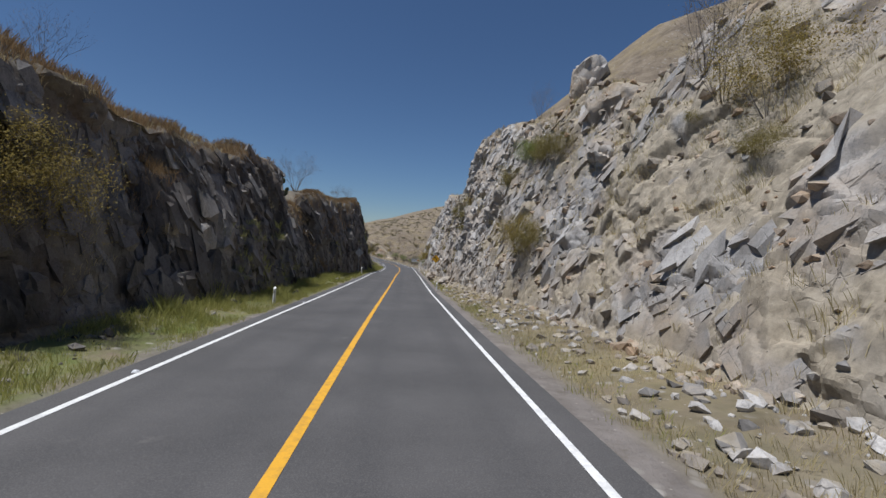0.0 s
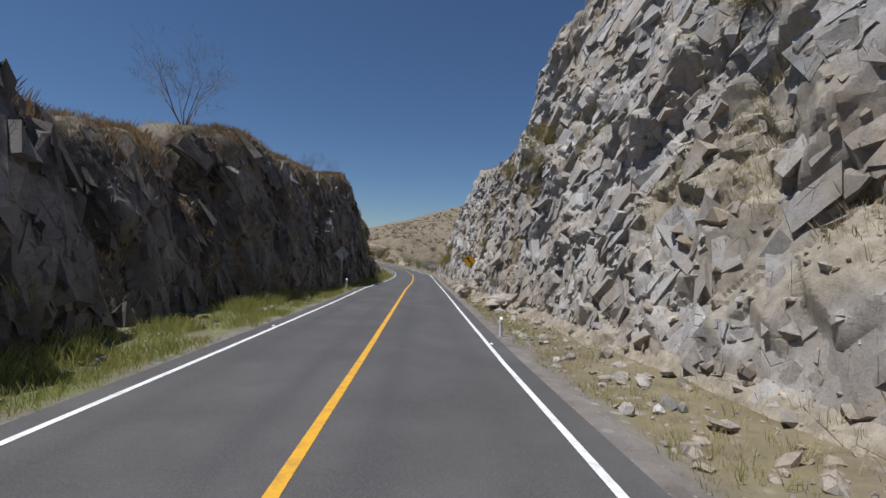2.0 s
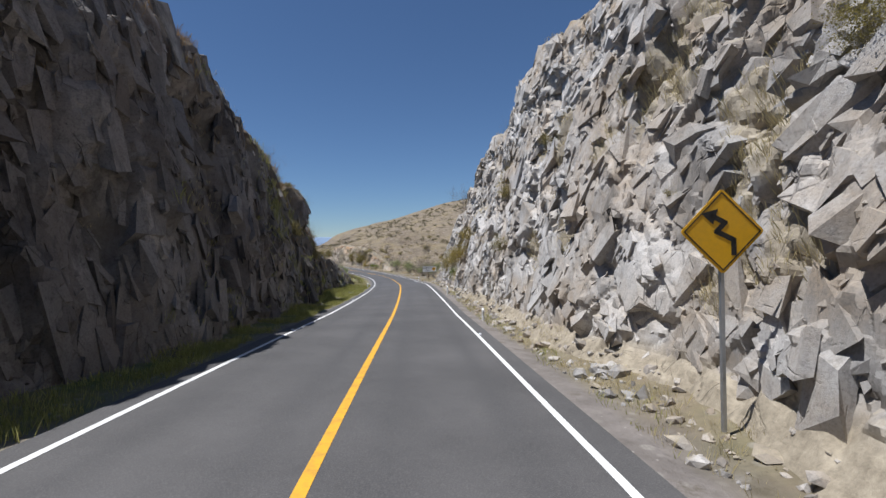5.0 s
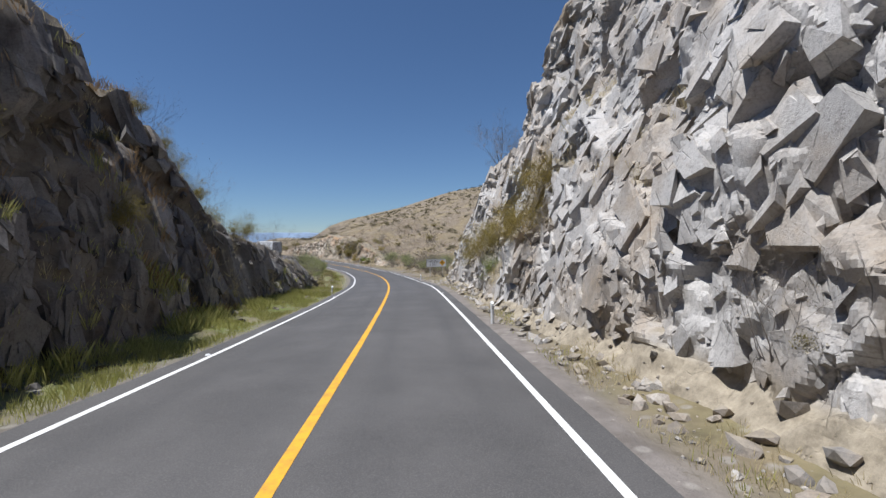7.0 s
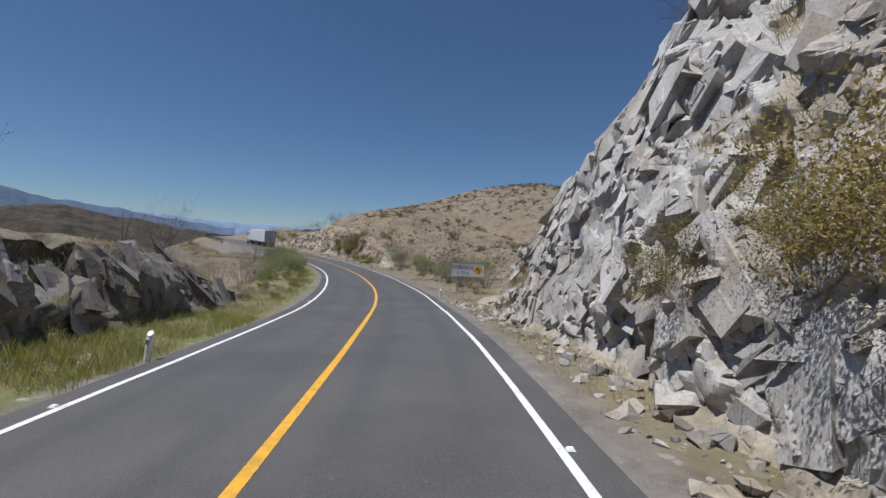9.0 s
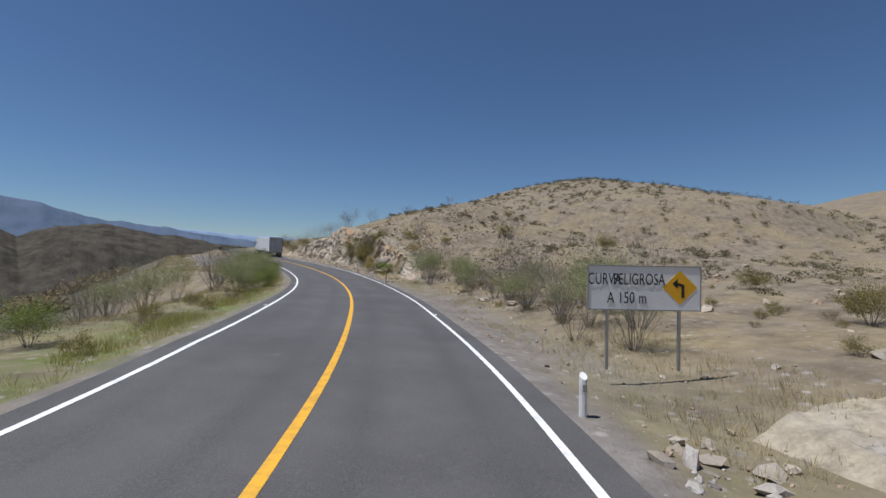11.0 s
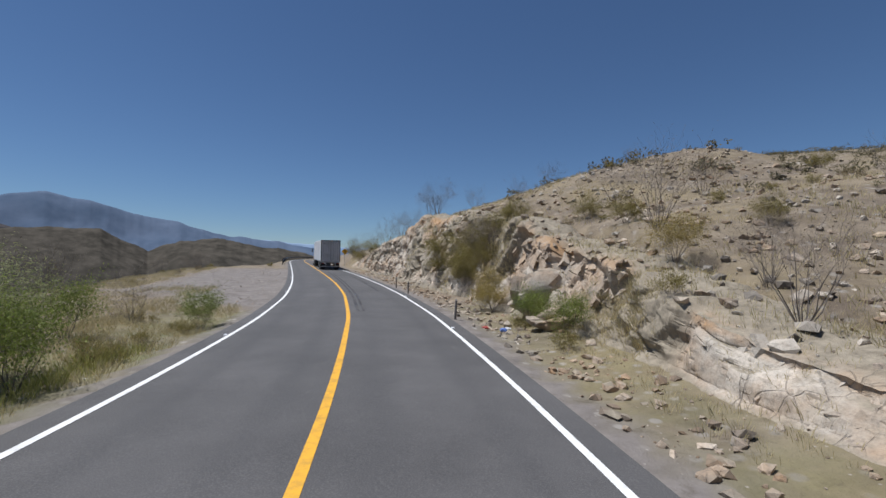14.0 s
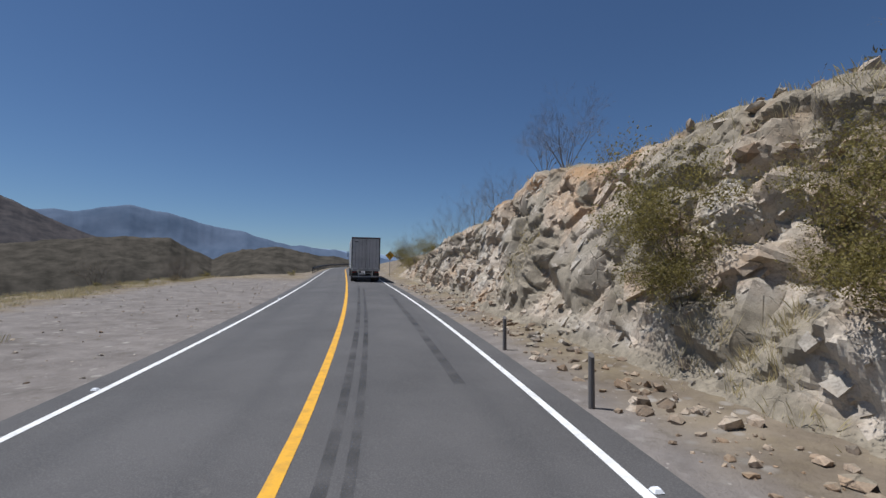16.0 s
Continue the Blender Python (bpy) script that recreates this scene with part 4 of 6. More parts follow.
        add_tube(bm, (side * 0.95, 19.6, 0.5), (side * 1.2, 19.6, 0.5), 0.26, 0.2, 16)
        part("rim", bm, STEEL, tyre)
    bm = bmesh.new()
    add_box(bm, (0.9, 6.6, 0.25), (0, 17.0, 0.85), 0.01)
    part("chassis", bm, DARK_STEEL, t)
    return t


TRUCK_S = 219.5
tilt = math.degrees(math.atan((road_z(TRUCK_S + 14) - road_z(TRUCK_S)) / 14))
tx, ty = at(TRUCK_S, 1.65)
tx2, ty2 = at(TRUCK_S + 14, 1.65)
semi_truck(pose(float(tx), float(ty), float(road_z(TRUCK_S)) - 0.03, tilt, 0, math.degrees(math.atan2(-(tx2 - tx), ty2 - ty))))


# ---- signs and posts ----
def diamond(bm, half, thick, y, corner=0.05):
    """A square board standing on its corner, with the corners rounded."""
    pts = []
    for k in range(4):
        a = math.pi / 2 * k
        c = Vector((math.cos(a), 0, math.sin(a))) * (half - corner * 1.41)
        for j in range(4):
            b = a - math.pi / 4 + math.pi / 2 * j / 3
            pts.append(c + Vector((math.cos(b), 0, math.sin(b))) * corner)
    front = [bm.verts.new((p.x, y, p.z)) for p in pts]
    back = [bm.verts.new((p.x, y + thick, p.z)) for p in pts]
    bm.faces.new(front)
    bm.faces.new(back[::-1])
    n = len(pts)
    for i in range(n):
        bm.faces.new((front[i], back[i], back[(i + 1) % n], front[(i + 1) % n]))


def flat_shape(bm, pts, y, thick=0.004):
    front = [bm.verts.new((x, y, z)) for x, z in pts]
    back = [bm.verts.new((x, y + thick, z)) for x, z in pts]
    bm.faces.new(front)
    n = len(pts)
    for i in range(n):
        bm.faces.new((front[i], back[i], back[(i + 1) % n], front[(i + 1) % n]))


def bar_path(bm, pts, w, y):
    """A bent bar of even width through the points."""
    for (x0, z0), (x1, z1) in zip(pts, pts[1:]):
        v = Vector((x1 - x0, z1 - z0))
        n = Vector((-v.y, v.x)).normalized() * w / 2
        e = v.normalized() * w * 0.35
        flat_shape(bm, [(x0 - e.x + n.x, z0 - e.y + n.y), (x0 - e.x - n.x, z0 - e.y - n.y), (x1 + e.x - n.x, z1 + e.y - n.y), (x1 + e.x + n.x, z1 + e.y + n.y)], y)


def warning_sign(m, high, half, kind, label):
    t = thing("warning_sign", label, "road sign", m=m)
    bm = bmesh.new()
    add_box(bm, (0.06, 0.05, high + half * 0.9), (0, 0.04, (high + half * 0.9) / 2), 0.006)
    part("post", bm, STEEL, t, "galvanised steel post")
    bm = bmesh.new()
    diamond(bm, half, 0.012, 0.0)
    bmesh.ops.translate(bm, vec=(0, 0, high), verts=bm.verts)
    board = part("board", bm, DULL_STEEL if kind == "back" else SIGN_YELLOW, t)
    for z in (-half * 0.45, half * 0.45):
        bm = bmesh.new()
        add_box(bm, (0.2, 0.02, 0.04), (0, 0.02, high + z), 0.004)
        part("clamp", bm, STEEL, t)
    if kind == "back":
        bm = bmesh.new()
        diamond(bm, half * 0.98, 0.008, -0.012)
        bmesh.ops.translate(bm, vec=(0, 0, high), verts=bm.verts)
        part("front_face", bm, SIGN_YELLOW, board)
        return t
    bm = bmesh.new()
    k = half
    if kind == "bends":
        bar_path(bm, [(0.26 * k, -0.52 * k), (0.26 * k, -0.2 * k), (-0.14 * k, 0.0), (0.06 * k, 0.2 * k), (-0.24 * k, 0.36 * k)], 0.12 * k, -0.006)
        flat_shape(bm, [(-0.5 * k, 0.42 * k), (-0.22 * k, 0.16 * k), (-0.1 * k, 0.52 * k)], -0.006)
    else:
        bar_path(bm, [(0.2 * k, -0.5 * k), (0.2 * k, 0.1 * k), (-0.16 * k, 0.2 * k)], 0.15 * k, -0.006)
        flat_shape(bm, [(-0.48 * k, 0.2 * k), (-0.14 * k, -0.02 * k), (-0.14 * k, 0.42 * k)], -0.006)
    bmesh.ops.translate(bm, vec=(0, 0, high), verts=bm.verts)
    part("symbol", bm, SIGN_BLACK, board, "black bent arrow")
    bm = bmesh.new()
    for a in range(4):
        q = math.pi / 2 * a
        p = (math.cos(q) * half * 0.9, math.sin(q) * half * 0.9), (math.cos(q + math.pi / 2) * half * 0.9, math.sin(q + math.pi / 2) * half * 0.9)
        bar_path(bm, p, 0.016, -0.005)
    bmesh.ops.translate(bm, vec=(0, 0, high), verts=bm.verts)
    part("border", bm, SIGN_BLACK, board)
    return t


def lettering(name, words, size, x, z, parent, stretch=0.8):
    c = bpy.data.curves.new(name, "FONT")
    c.body, c.size, c.extrude, c.align_x, c.align_y, c.space_character = words, size, 0.002, "CENTER", "CENTER", 1.06
    tmp = bpy.data.objects.new(name, c)
    scene.collection.objects.link(tmp)
    me = bpy.data.meshes.new_from_object(tmp.evaluated_get(bpy.context.evaluated_depsgraph_get()))
    bpy.data.objects.remove(tmp)
    me.materials.clear()
    me.materials.append(SIGN_BLACK)
    me.transform(Matrix.Translation((x, -0.008, z)) @ pose(0, 0, 0, 90) @ Matrix.Diagonal((stretch, 1, 1, 1)))
    # one mesh a letter
    bm = bmesh.new()
    bm.from_mesh(me)
    left = set(bm.faces)
    while left:
        todo, seen = [next(iter(left))], set()
        while todo:
            f = todo.pop()
            if f not in seen:
                seen.add(f)
                todo += [g for v in f.verts for g in v.link_faces if g not in seen]
        left -= seen
        verts = list({v for f in seen for v in f.verts})
        index = {v: k for k, v in enumerate(verts)}
        mesh_object("letter", [v.co.copy() for v in verts], [[index[v] for v in f.verts] for f in seen], SIGN_BLACK, parent)
    bm.free()


def board_sign(m):
    t = thing("curve_sign_board", "white sign board reading CURVA PELIGROSA A 150 m with yellow symbol", "road sign", m=m)
    w, h, high = 2.36, 0.94, 1.72
    for x in (-0.75, 0.75):
        bm = bmesh.new()
        add_box(bm, (0.06, 0.06, high + 0.4), (x, 0.05, (high + 0.4) / 2), 0.006)
        part("post", bm, STEEL, t)
    bm = bmesh.new()
    add_box(bm, (w, 0.014, h), (0, 0.007, high), 0.004)
    board = part("board", bm, SIGN_WHITE, t)
    bm = bmesh.new()
    for z in (-1, 1):
        add_box(bm, (w, 0.03, 0.025), (0, 0.004, high + z * (h / 2 - 0.012)))
    for x in (-1, 1):
        add_box(bm, (0.025, 0.03, h - 0.05), (x * (w / 2 - 0.012), 0.004, high))
    part("rim", bm, DULL_STEEL, board)
    lettering("letter", "CURVA", 0.34, -0.83, high + 0.17, board, 0.60)
    lettering("letter", "PELIGROSA", 0.34, -0.11, high + 0.17, board, 0.60)
    lettering("letter", "A 150 m", 0.34, -0.36, high - 0.22, board, 0.66)
    bm = bmesh.new()
    diamond(bm, 0.36, 0.004, -0.005, 0.02)
    bmesh.ops.translate(bm, vec=(0.74, 0, high + 0.02), verts=bm.verts)
    mark = part("symbol", bm, SIGN_YELLOW, board, "small yellow diamond symbol")
    bm = bmesh.new()
    bar_path(bm, [(0.80, high - 0.17), (0.80, high + 0.06), (0.66, high + 0.1)], 0.06, -0.009)
    flat_shape(bm, [(0.58, high + 0.1), (0.69, high + 0.0), (0.69, high + 0.2)], -0.009)
    part("arrow", bm, SIGN_BLACK, mark)
    return t


def marker_post(dark=False):
    t = thing("marker_post", "weathered dark roadside marker post" if dark else "white roadside marker post with reflector", "post", "posts along the road")
    bm = bmesh.new()
    r = bmesh.ops.create_cone(bm, cap_ends=True, segments=10, radius1=0.048 if dark else 0.065, radius2=0.044 if dark else 0.06, depth=0.9)
    bmesh.ops.translate(bm, vec=(0, 0, 0.27), verts=r["verts"])
    top = [v for v in bm.verts if v.co.z > 0.6]
    for v in top:
        v.co.z += v.co.y * 0.8
    part("shaft", bm, POST_DARK if dark else POST_WHITE, t)
    if not dark:
        bm = bmesh.new()
        add_box(bm, (0.07, 0.012, 0.12), (0, -0.066, 0.55), 0.004)
        part("reflector", bm, STEEL, t)
    return t


warning_sign(on_road(61.0, 5.3, 0, -2), 2.72, 0.58, "bends", "yellow diamond double-bend warning sign on a steel post")
warning_sign(on_road(57.8, -4.85, 0, 183), 2.62, 0.56, "back", "grey back of a diamond road sign on a post")
warning_sign(on_road(233.0, 5.2, 0, 0), 2.5, 0.56, "curve", "yellow diamond left-curve warning sign on a post")
board_sign(on_road(130.7, 6.4, 0, -8))
for k, (s, d, dark, lean) in enumerate(((38.5, 4.05, False, 0), (20.2, -4.55, False, 2), (57.2, -4.35, False, 0), (76.6, 4.4, False, 0), (93.3, 4.1, False, 0),
                                       (110.2, -4.0, False, 5), (128.6, 4.1, False, 0), (160.1, 4.0, True, 0), (173.7, 4.0, True, 3), (184.8, 4.0, True, 0), (188.9, 4.0, True, 0))):
    px, py = at(s, d)
    low = min(0.0, float(land_z(np.array([px]), np.array([py]))[0]) - float(road_z(s)))
    if k == 0:
        white_post = marker_post()
        white_post.matrix_basis = on_road(s, d, low)
    elif k == 7:
        dark_post = marker_post(True)
        dark_post.matrix_basis = on_road(s, d, low)
    else:
        copy_thing(dark_post if dark else white_post, on_road(s, d, low) @ pose(0, 0, 0, 0, lean, 0))


def guard_rail(s0, s1, d):
    t = thing("guard_rail", "dark weathered steel guard rail on the outer bend", "guard rail")
    s = np.arange(s0, s1, 1.0)
    x, y = at(s, np.full(len(s), d))
    z = road_z(s)
    verts, faces = [], []
    prof = ((0.0, 0.45), (0.06, 0.52), (0.0, 0.60), (0.06, 0.68), (0.0, 0.76), (-0.02, 0.76), (-0.02, 0.45))
    tx, ty = np.interp(s, AS, TAN[:, 0]), np.interp(s, AS, TAN[:, 1])
    for i in range(len(s)):
        for o, h in prof:
            verts.append((x[i] + o * ty[i], y[i] - o * tx[i], z[i] + h))
    w = len(prof)
    for i in range(len(s) - 1):
        for j in range(w):
            a, b = i * w + j, i * w + (j + 1) % w
            faces.append((a, b, b + w, a + w))
    mesh_object("beam", verts, faces, DARK_STEEL, t)
    for i in range(0, len(s), 4):
        bm = bmesh.new()
        add_box(bm, (0.1, 0.14, 1.0), (x[i] - 0.1 * ty[i], y[i] + 0.1 * tx[i], z[i] + 0.32), 0.008)
        part("post", bm, DARK_STEEL, t)
    return t


guard_rail(246, 330, -4.6)

# ---- plants ----
def leaf_material(name, low, high):
    m = Nodes(name, rough=0.7, spec=0.2)
    m.place()
    base = m.mix(m.geo.outputs["Random Per Island"], low, high)
    base = m.mix(m.ramp(m.noise(1.3, 4), 0.35, 0.65, 0.0, 0.4), base, tuple(0.65 * c for c in low))
    thin = m.node("ShaderNodeBsdfTranslucent")
    m.tree.links.new(base, thin.inputs["Color"])
    both = m.node("ShaderNodeMixShader")
    both.inputs[0].default_value = 0.4
    m.tree.links.new(m.bsdf.outputs[0], both.inputs[1])
    m.tree.links.new(thin.outputs[0], both.inputs[2])
    m.tree.links.new(both.outputs[0], m.tree.nodes["Material Output"].inputs[0])
    return m.done(base)


LEAF_GREEN = leaf_material("green_leaves", (0.14, 0.18, 0.04), (0.30, 0.34, 0.09))
LEAF_BRIGHT = leaf_material("bright_leaves", (0.24, 0.27, 0.10), (0.44, 0.45, 0.22))
LEAF_OLIVE = leaf_material("olive_leaves", (0.17, 0.145, 0.045), (0.34, 0.28, 0.10))
LEAF_YELLOW = leaf_material("yellow_leaves", (0.23, 0.175, 0.05), (0.44, 0.345, 0.11))
GRASS_BROWN = leaf_material("brown_grass", (0.24, 0.155, 0.075), (0.42, 0.29, 0.155))
LEAF_DRY = leaf_material("dry_leaves", (0.19, 0.15, 0.085), (0.33, 0.265, 0.155))
GRASS_GREEN = leaf_material("green_grass", (0.29, 0.30, 0.08), (0.54, 0.50, 0.19))
GRASS_DRY = leaf_material("dry_grass", (0.46, 0.38, 0.20), (0.70, 0.60, 0.36))
SCRUB = leaf_material("scrub_leaves", (0.085, 0.075, 0.042), (0.19, 0.16, 0.085))
BARK = plain("grey_bark", (0.19, 0.16, 0.135), 0.9, grime=0.4, scale=12, dirt=(0.05, 0.042, 0.036))
CACTUS = plain("dark_cactus", (0.05, 0.07, 0.035), 0.7, grime=0.4, scale=9, dirt=(0.09, 0.08, 0.04))


def grow(rng, start, way, length, radius, level, out, tips, spread, kids):
    """One bent branch and its side shoots, as tapered segments."""
    p, w = Vector(start), Vector(way).normalized()
    steps = 3
    for k in range(steps):
        q = p + w * length / steps
        r0, r1 = radius * (1 - 0.25 * k), radius * (1 - 0.25 * (k + 1))
        out.append((p.copy(), q.copy(), r0, max(r1, 0.003)))
        if level > 0 and k > 0:
            for _ in range(kids):
                side = Vector((rng.gauss(0, 1), rng.gauss(0, 1), rng.gauss(0.25, 0.7))).normalized()
                grow(rng, q, w * (1 - spread) + side * spread, length * rng.uniform(0.4, 0.65), r1 * 0.6, level - 1, out, tips, spread, kids)
        w = (w + Vector((rng.gauss(0, 0.16), rng.gauss(0, 0.16), rng.gauss(0.03, 0.1)))).normalized()
        p = q
    tips.append(p.copy())


def branch_mesh(segments, sides=3):
    verts, faces = [], []
    for a, b, r0, r1 in segments:
        w = (b - a).normalized()
        u = w.orthogonal().normalized()
        v = w.cross(u)
        n = len(verts)
        for c, r in ((a, r0), (b, r1)):
            for k in range(sides):
                t = 2 * math.pi * k / sides
                verts.append(c + (u * math.cos(t) + v * math.sin(t)) * r)
        faces += [(n + k, n + (k + 1) % sides, n + sides + (k + 1) % sides, n + sides + k) for k in range(sides)]
    return verts, faces


def leaf_mesh(rng, spots, count, cloud, size, long=1.8):
    """Small pointed leaves, bent along the middle, gathered round the given spots."""
    verts, faces = [], []
    for _ in range(count):
        c = rng.choice(spots) + Vector((rng.gauss(0, cloud), rng.gauss(0, cloud), rng.gauss(0, cloud * 0.8)))
        if c.z < 0.03:
            continue
        s = size * rng.uniform(0.6, 1.35)
        w = Vector((rng.gauss(0, 1), rng.gauss(0, 1), rng.gauss(0.3, 0.8))).normalized()
        u = w.orthogonal().normalized()
        u.rotate(Matrix.Rotation(rng.uniform(0, 6.28), 3, w))
        n = len(verts)
        verts += [c - u * s * 0.5, c + u * s * 0.5, c + w * s * long]
        faces.append((n, n + 1, n + 2))
    return verts, faces


def shrub(name, label, category, high, wide, stems, leaves, leaf, leaf_mat, seed, level=2, kids=2, spread=0.55, cloud=0.16, thick=0.016, long=1.8, group="roadside shrubs"):
    rng = random.Random(seed)
    t = thing(name, label, category, group)
    segs, tips = [], []
    for k in range(stems):
        a = 2 * math.pi * (k + rng.random()) / stems
        lean = rng.uniform(0.2, 1.0) * wide / high
        way = Vector((math.cos(a) * lean, math.sin(a) * lean, 1))
        grow(rng, (math.cos(a) * 0.06, math.sin(a) * 0.06, -0.1), way, high * rng.uniform(0.6, 0.85) / (1 + 0.25 * lean), thick * rng.uniform(0.7, 1.3), level, segs, tips, spread, kids)
    v, f = branch_mesh(segs)
    mesh_object("woody_frame", v, f, BARK, t)
    if leaves:
        spots = tips + [b for _, b, _, r in segs if r < thick * 0.55]
        v, f = leaf_mesh(rng, spots, leaves, cloud, leaf, long)
        mesh_object("foliage", v, f, leaf_mat, t)
    return t


def ocotillo(seed):
    rng = random.Random(seed)
    t = thing("ocotillo", "tall ocotillo with arching thorny canes", "desert plant", "roadside shrubs")
    for k in range(7):
        a, lean = rng.uniform(0, 6.28), rng.uniform(0.15, 0.6)
        segs, p, w = [], Vector((0, 0, -0.1)), Vector((math.cos(a) * lean, math.sin(a) * lean, 1)).normalized()
        for j in range(8):
            q = p + w * rng.uniform(0.36, 0.46)
            segs.append((p, q, 0.035 - 0.003 * j, 0.032 - 0.003 * j))
            w = (w + Vector((math.cos(a) * 0.05, math.sin(a) * 0.05, rng.gauss(0, 0.04)))).normalized()
            p = q
        v, f = branch_mesh(segs, 5)
        cane = mesh_object("cane", v, f, BARK, t)
        v, f = leaf_mesh(rng, [b for _, b, _, _ in segs], 130, 0.05, 0.03)
        mesh_object("foliage", v, f, LEAF_GREEN, cane)
    return t


def prickly_pear(seed):
    rng = random.Random(seed)
    t = thing("prickly_pear", "dark green prickly pear cactus on the rim", "cactus", "roadside shrubs")
    spots = [(Vector((0, 0, 0)), Vector((rng.gauss(0, .2), rng.gauss(0, .2), 1))) for _ in range(5)]
    for k in range(26):
        base, way = rng.choice(spots)
        way = (way + Vector((rng.gauss(0, 0.6), rng.gauss(0, 0.6), 0.35))).normalized()
        size = rng.uniform(0.14, 0.22)
        bm = bmesh.new()
        bmesh.ops.create_icosphere(bm, subdivisions=2, radius=1)
        turn = way.to_track_quat("Z", "Y").to_matrix().to_4x4() @ pose(0, 0, 0, 0, 0, rng.uniform(0, 180))
        bmesh.ops.transform(bm, matrix=Matrix.Translation(base + way * size) @ turn @ Matrix.Diagonal((size * 0.75, size * 0.22, size, 1)), verts=bm.verts)
        part("pad", bm, CACTUS, t, smooth=True)
        spots.append((base + way * size * 1.9, way))
    return t


from mathutils.bvhtree import BVHTree

SURFACES = []
for ob in list(scene.objects):
    if ob.name.startswith("rock_cut_wall") or ob.name == "ground":
        me = ob.data
        co = np.empty(len(me.vertices) * 3, np.float32)
        me.vertices.foreach_get("co", co)
        SURFACES.append(BVHTree.FromPolygons([Vector(c) for c in co.reshape(-1, 3).tolist()], [tuple(p.vertices) for p in me.polygons]))


def first_hit(start, way, reach):
    best = None
    for tree in SURFACES:
        loc, nrm, _, far = tree.ray_cast(Vector(start), Vector(way), reach)
        if loc is not None and (best is None or far < best[1]):
            best = (loc, far, nrm)
    return best


def on_top(s, d):
    """The highest ground at this place."""
    x, y = at(s, d)
    h = first_hit((float(x), float(y), float(road_z(s)) + 60), (0, 0, -1), 150)
    return h[0] if h else Vector((float(x), float(y), float(land_z(x, y))))


def on_face(s, side, z):
    """The place on a cut wall at this height over the road, met from the road's middle."""
    x, y = at(s, 0.0)
    x2, y2 = at(s, side * 10.0)
    way = Vector((float(x2 - x), float(y2 - y), 0)).normalized()
    h = first_hit((float(x), float(y), float(road_z(s)) + z), way, 40)
    return h[0] + way * 0.12 if h else on_top(s, side * 8)


PLANTS = {
    "green": shrub("shrub", "leafy green roadside shrub", "shrub", 1.9, 1.3, 11, 6500, 0.032, LEAF_GREEN, 1, cloud=0.17),
    "bright": shrub("shrub", "feathery bright green broom-like shrub", "shrub", 2.1, 1.2, 24, 6500, 0.012, LEAF_BRIGHT, 2, cloud=0.13, spread=0.3, thick=0.008, long=6.0),
    "olive": shrub("shrub", "olive green shrub growing from the rock", "shrub", 1.7, 1.6, 13, 11000, 0.025, LEAF_OLIVE, 3, cloud=0.14),
    "yellow": shrub("shrub", "yellowing leafy shrub on the rock face", "shrub", 1.9, 1.5, 12, 11000, 0.024, LEAF_YELLOW, 4, cloud=0.15),
    "bare": shrub("shrub", "leafless grey-brown twiggy shrub", "shrub", 1.9, 1.4, 14, 350, 0.016, LEAF_DRY, 5, level=2, kids=2, spread=0.5, thick=0.012),
    "low": shrub("low_bush", "low dry scrubby bush", "bush", 0.7, 0.7, 10, 1500, 0.022, LEAF_DRY, 6, level=1, kids=2, cloud=0.09, thick=0.012),
    "lowgreen": shrub("low_bush", "low green scrubby bush", "bush", 0.8, 0.8, 10, 2200, 0.024, LEAF_OLIVE, 7, level=1, kids=2, cloud=0.1, thick=0.012),
    "tree": shrub("bare_tree", "leafless grey tree on the rim", "tree", 2.9, 2.4, 7, 0, 0.02, LEAF_DRY, 8, level=3, kids=3, spread=0.5, thick=0.042, group="rim trees"),
    "ocotillo": ocotillo(9),
    "pear": prickly_pear(10),
}
FIRST_USE = set()
plant_rng = random.Random(77)


def plant(kind, place, size=1.0, lean=0.0, side=1):
    m = Matrix.Translation(place) @ pose(0, 0, 0, 0, lean * side, plant_rng.uniform(0, 360)) @ Matrix.Diagonal((size, size, size * plant_rng.uniform(0.9, 1.12), 1))
    if kind in FIRST_USE:
        return copy_thing(PLANTS[kind], m)
    FIRST_USE.add(kind)
    PLANTS[kind].matrix_basis = m
    return PLANTS[kind]


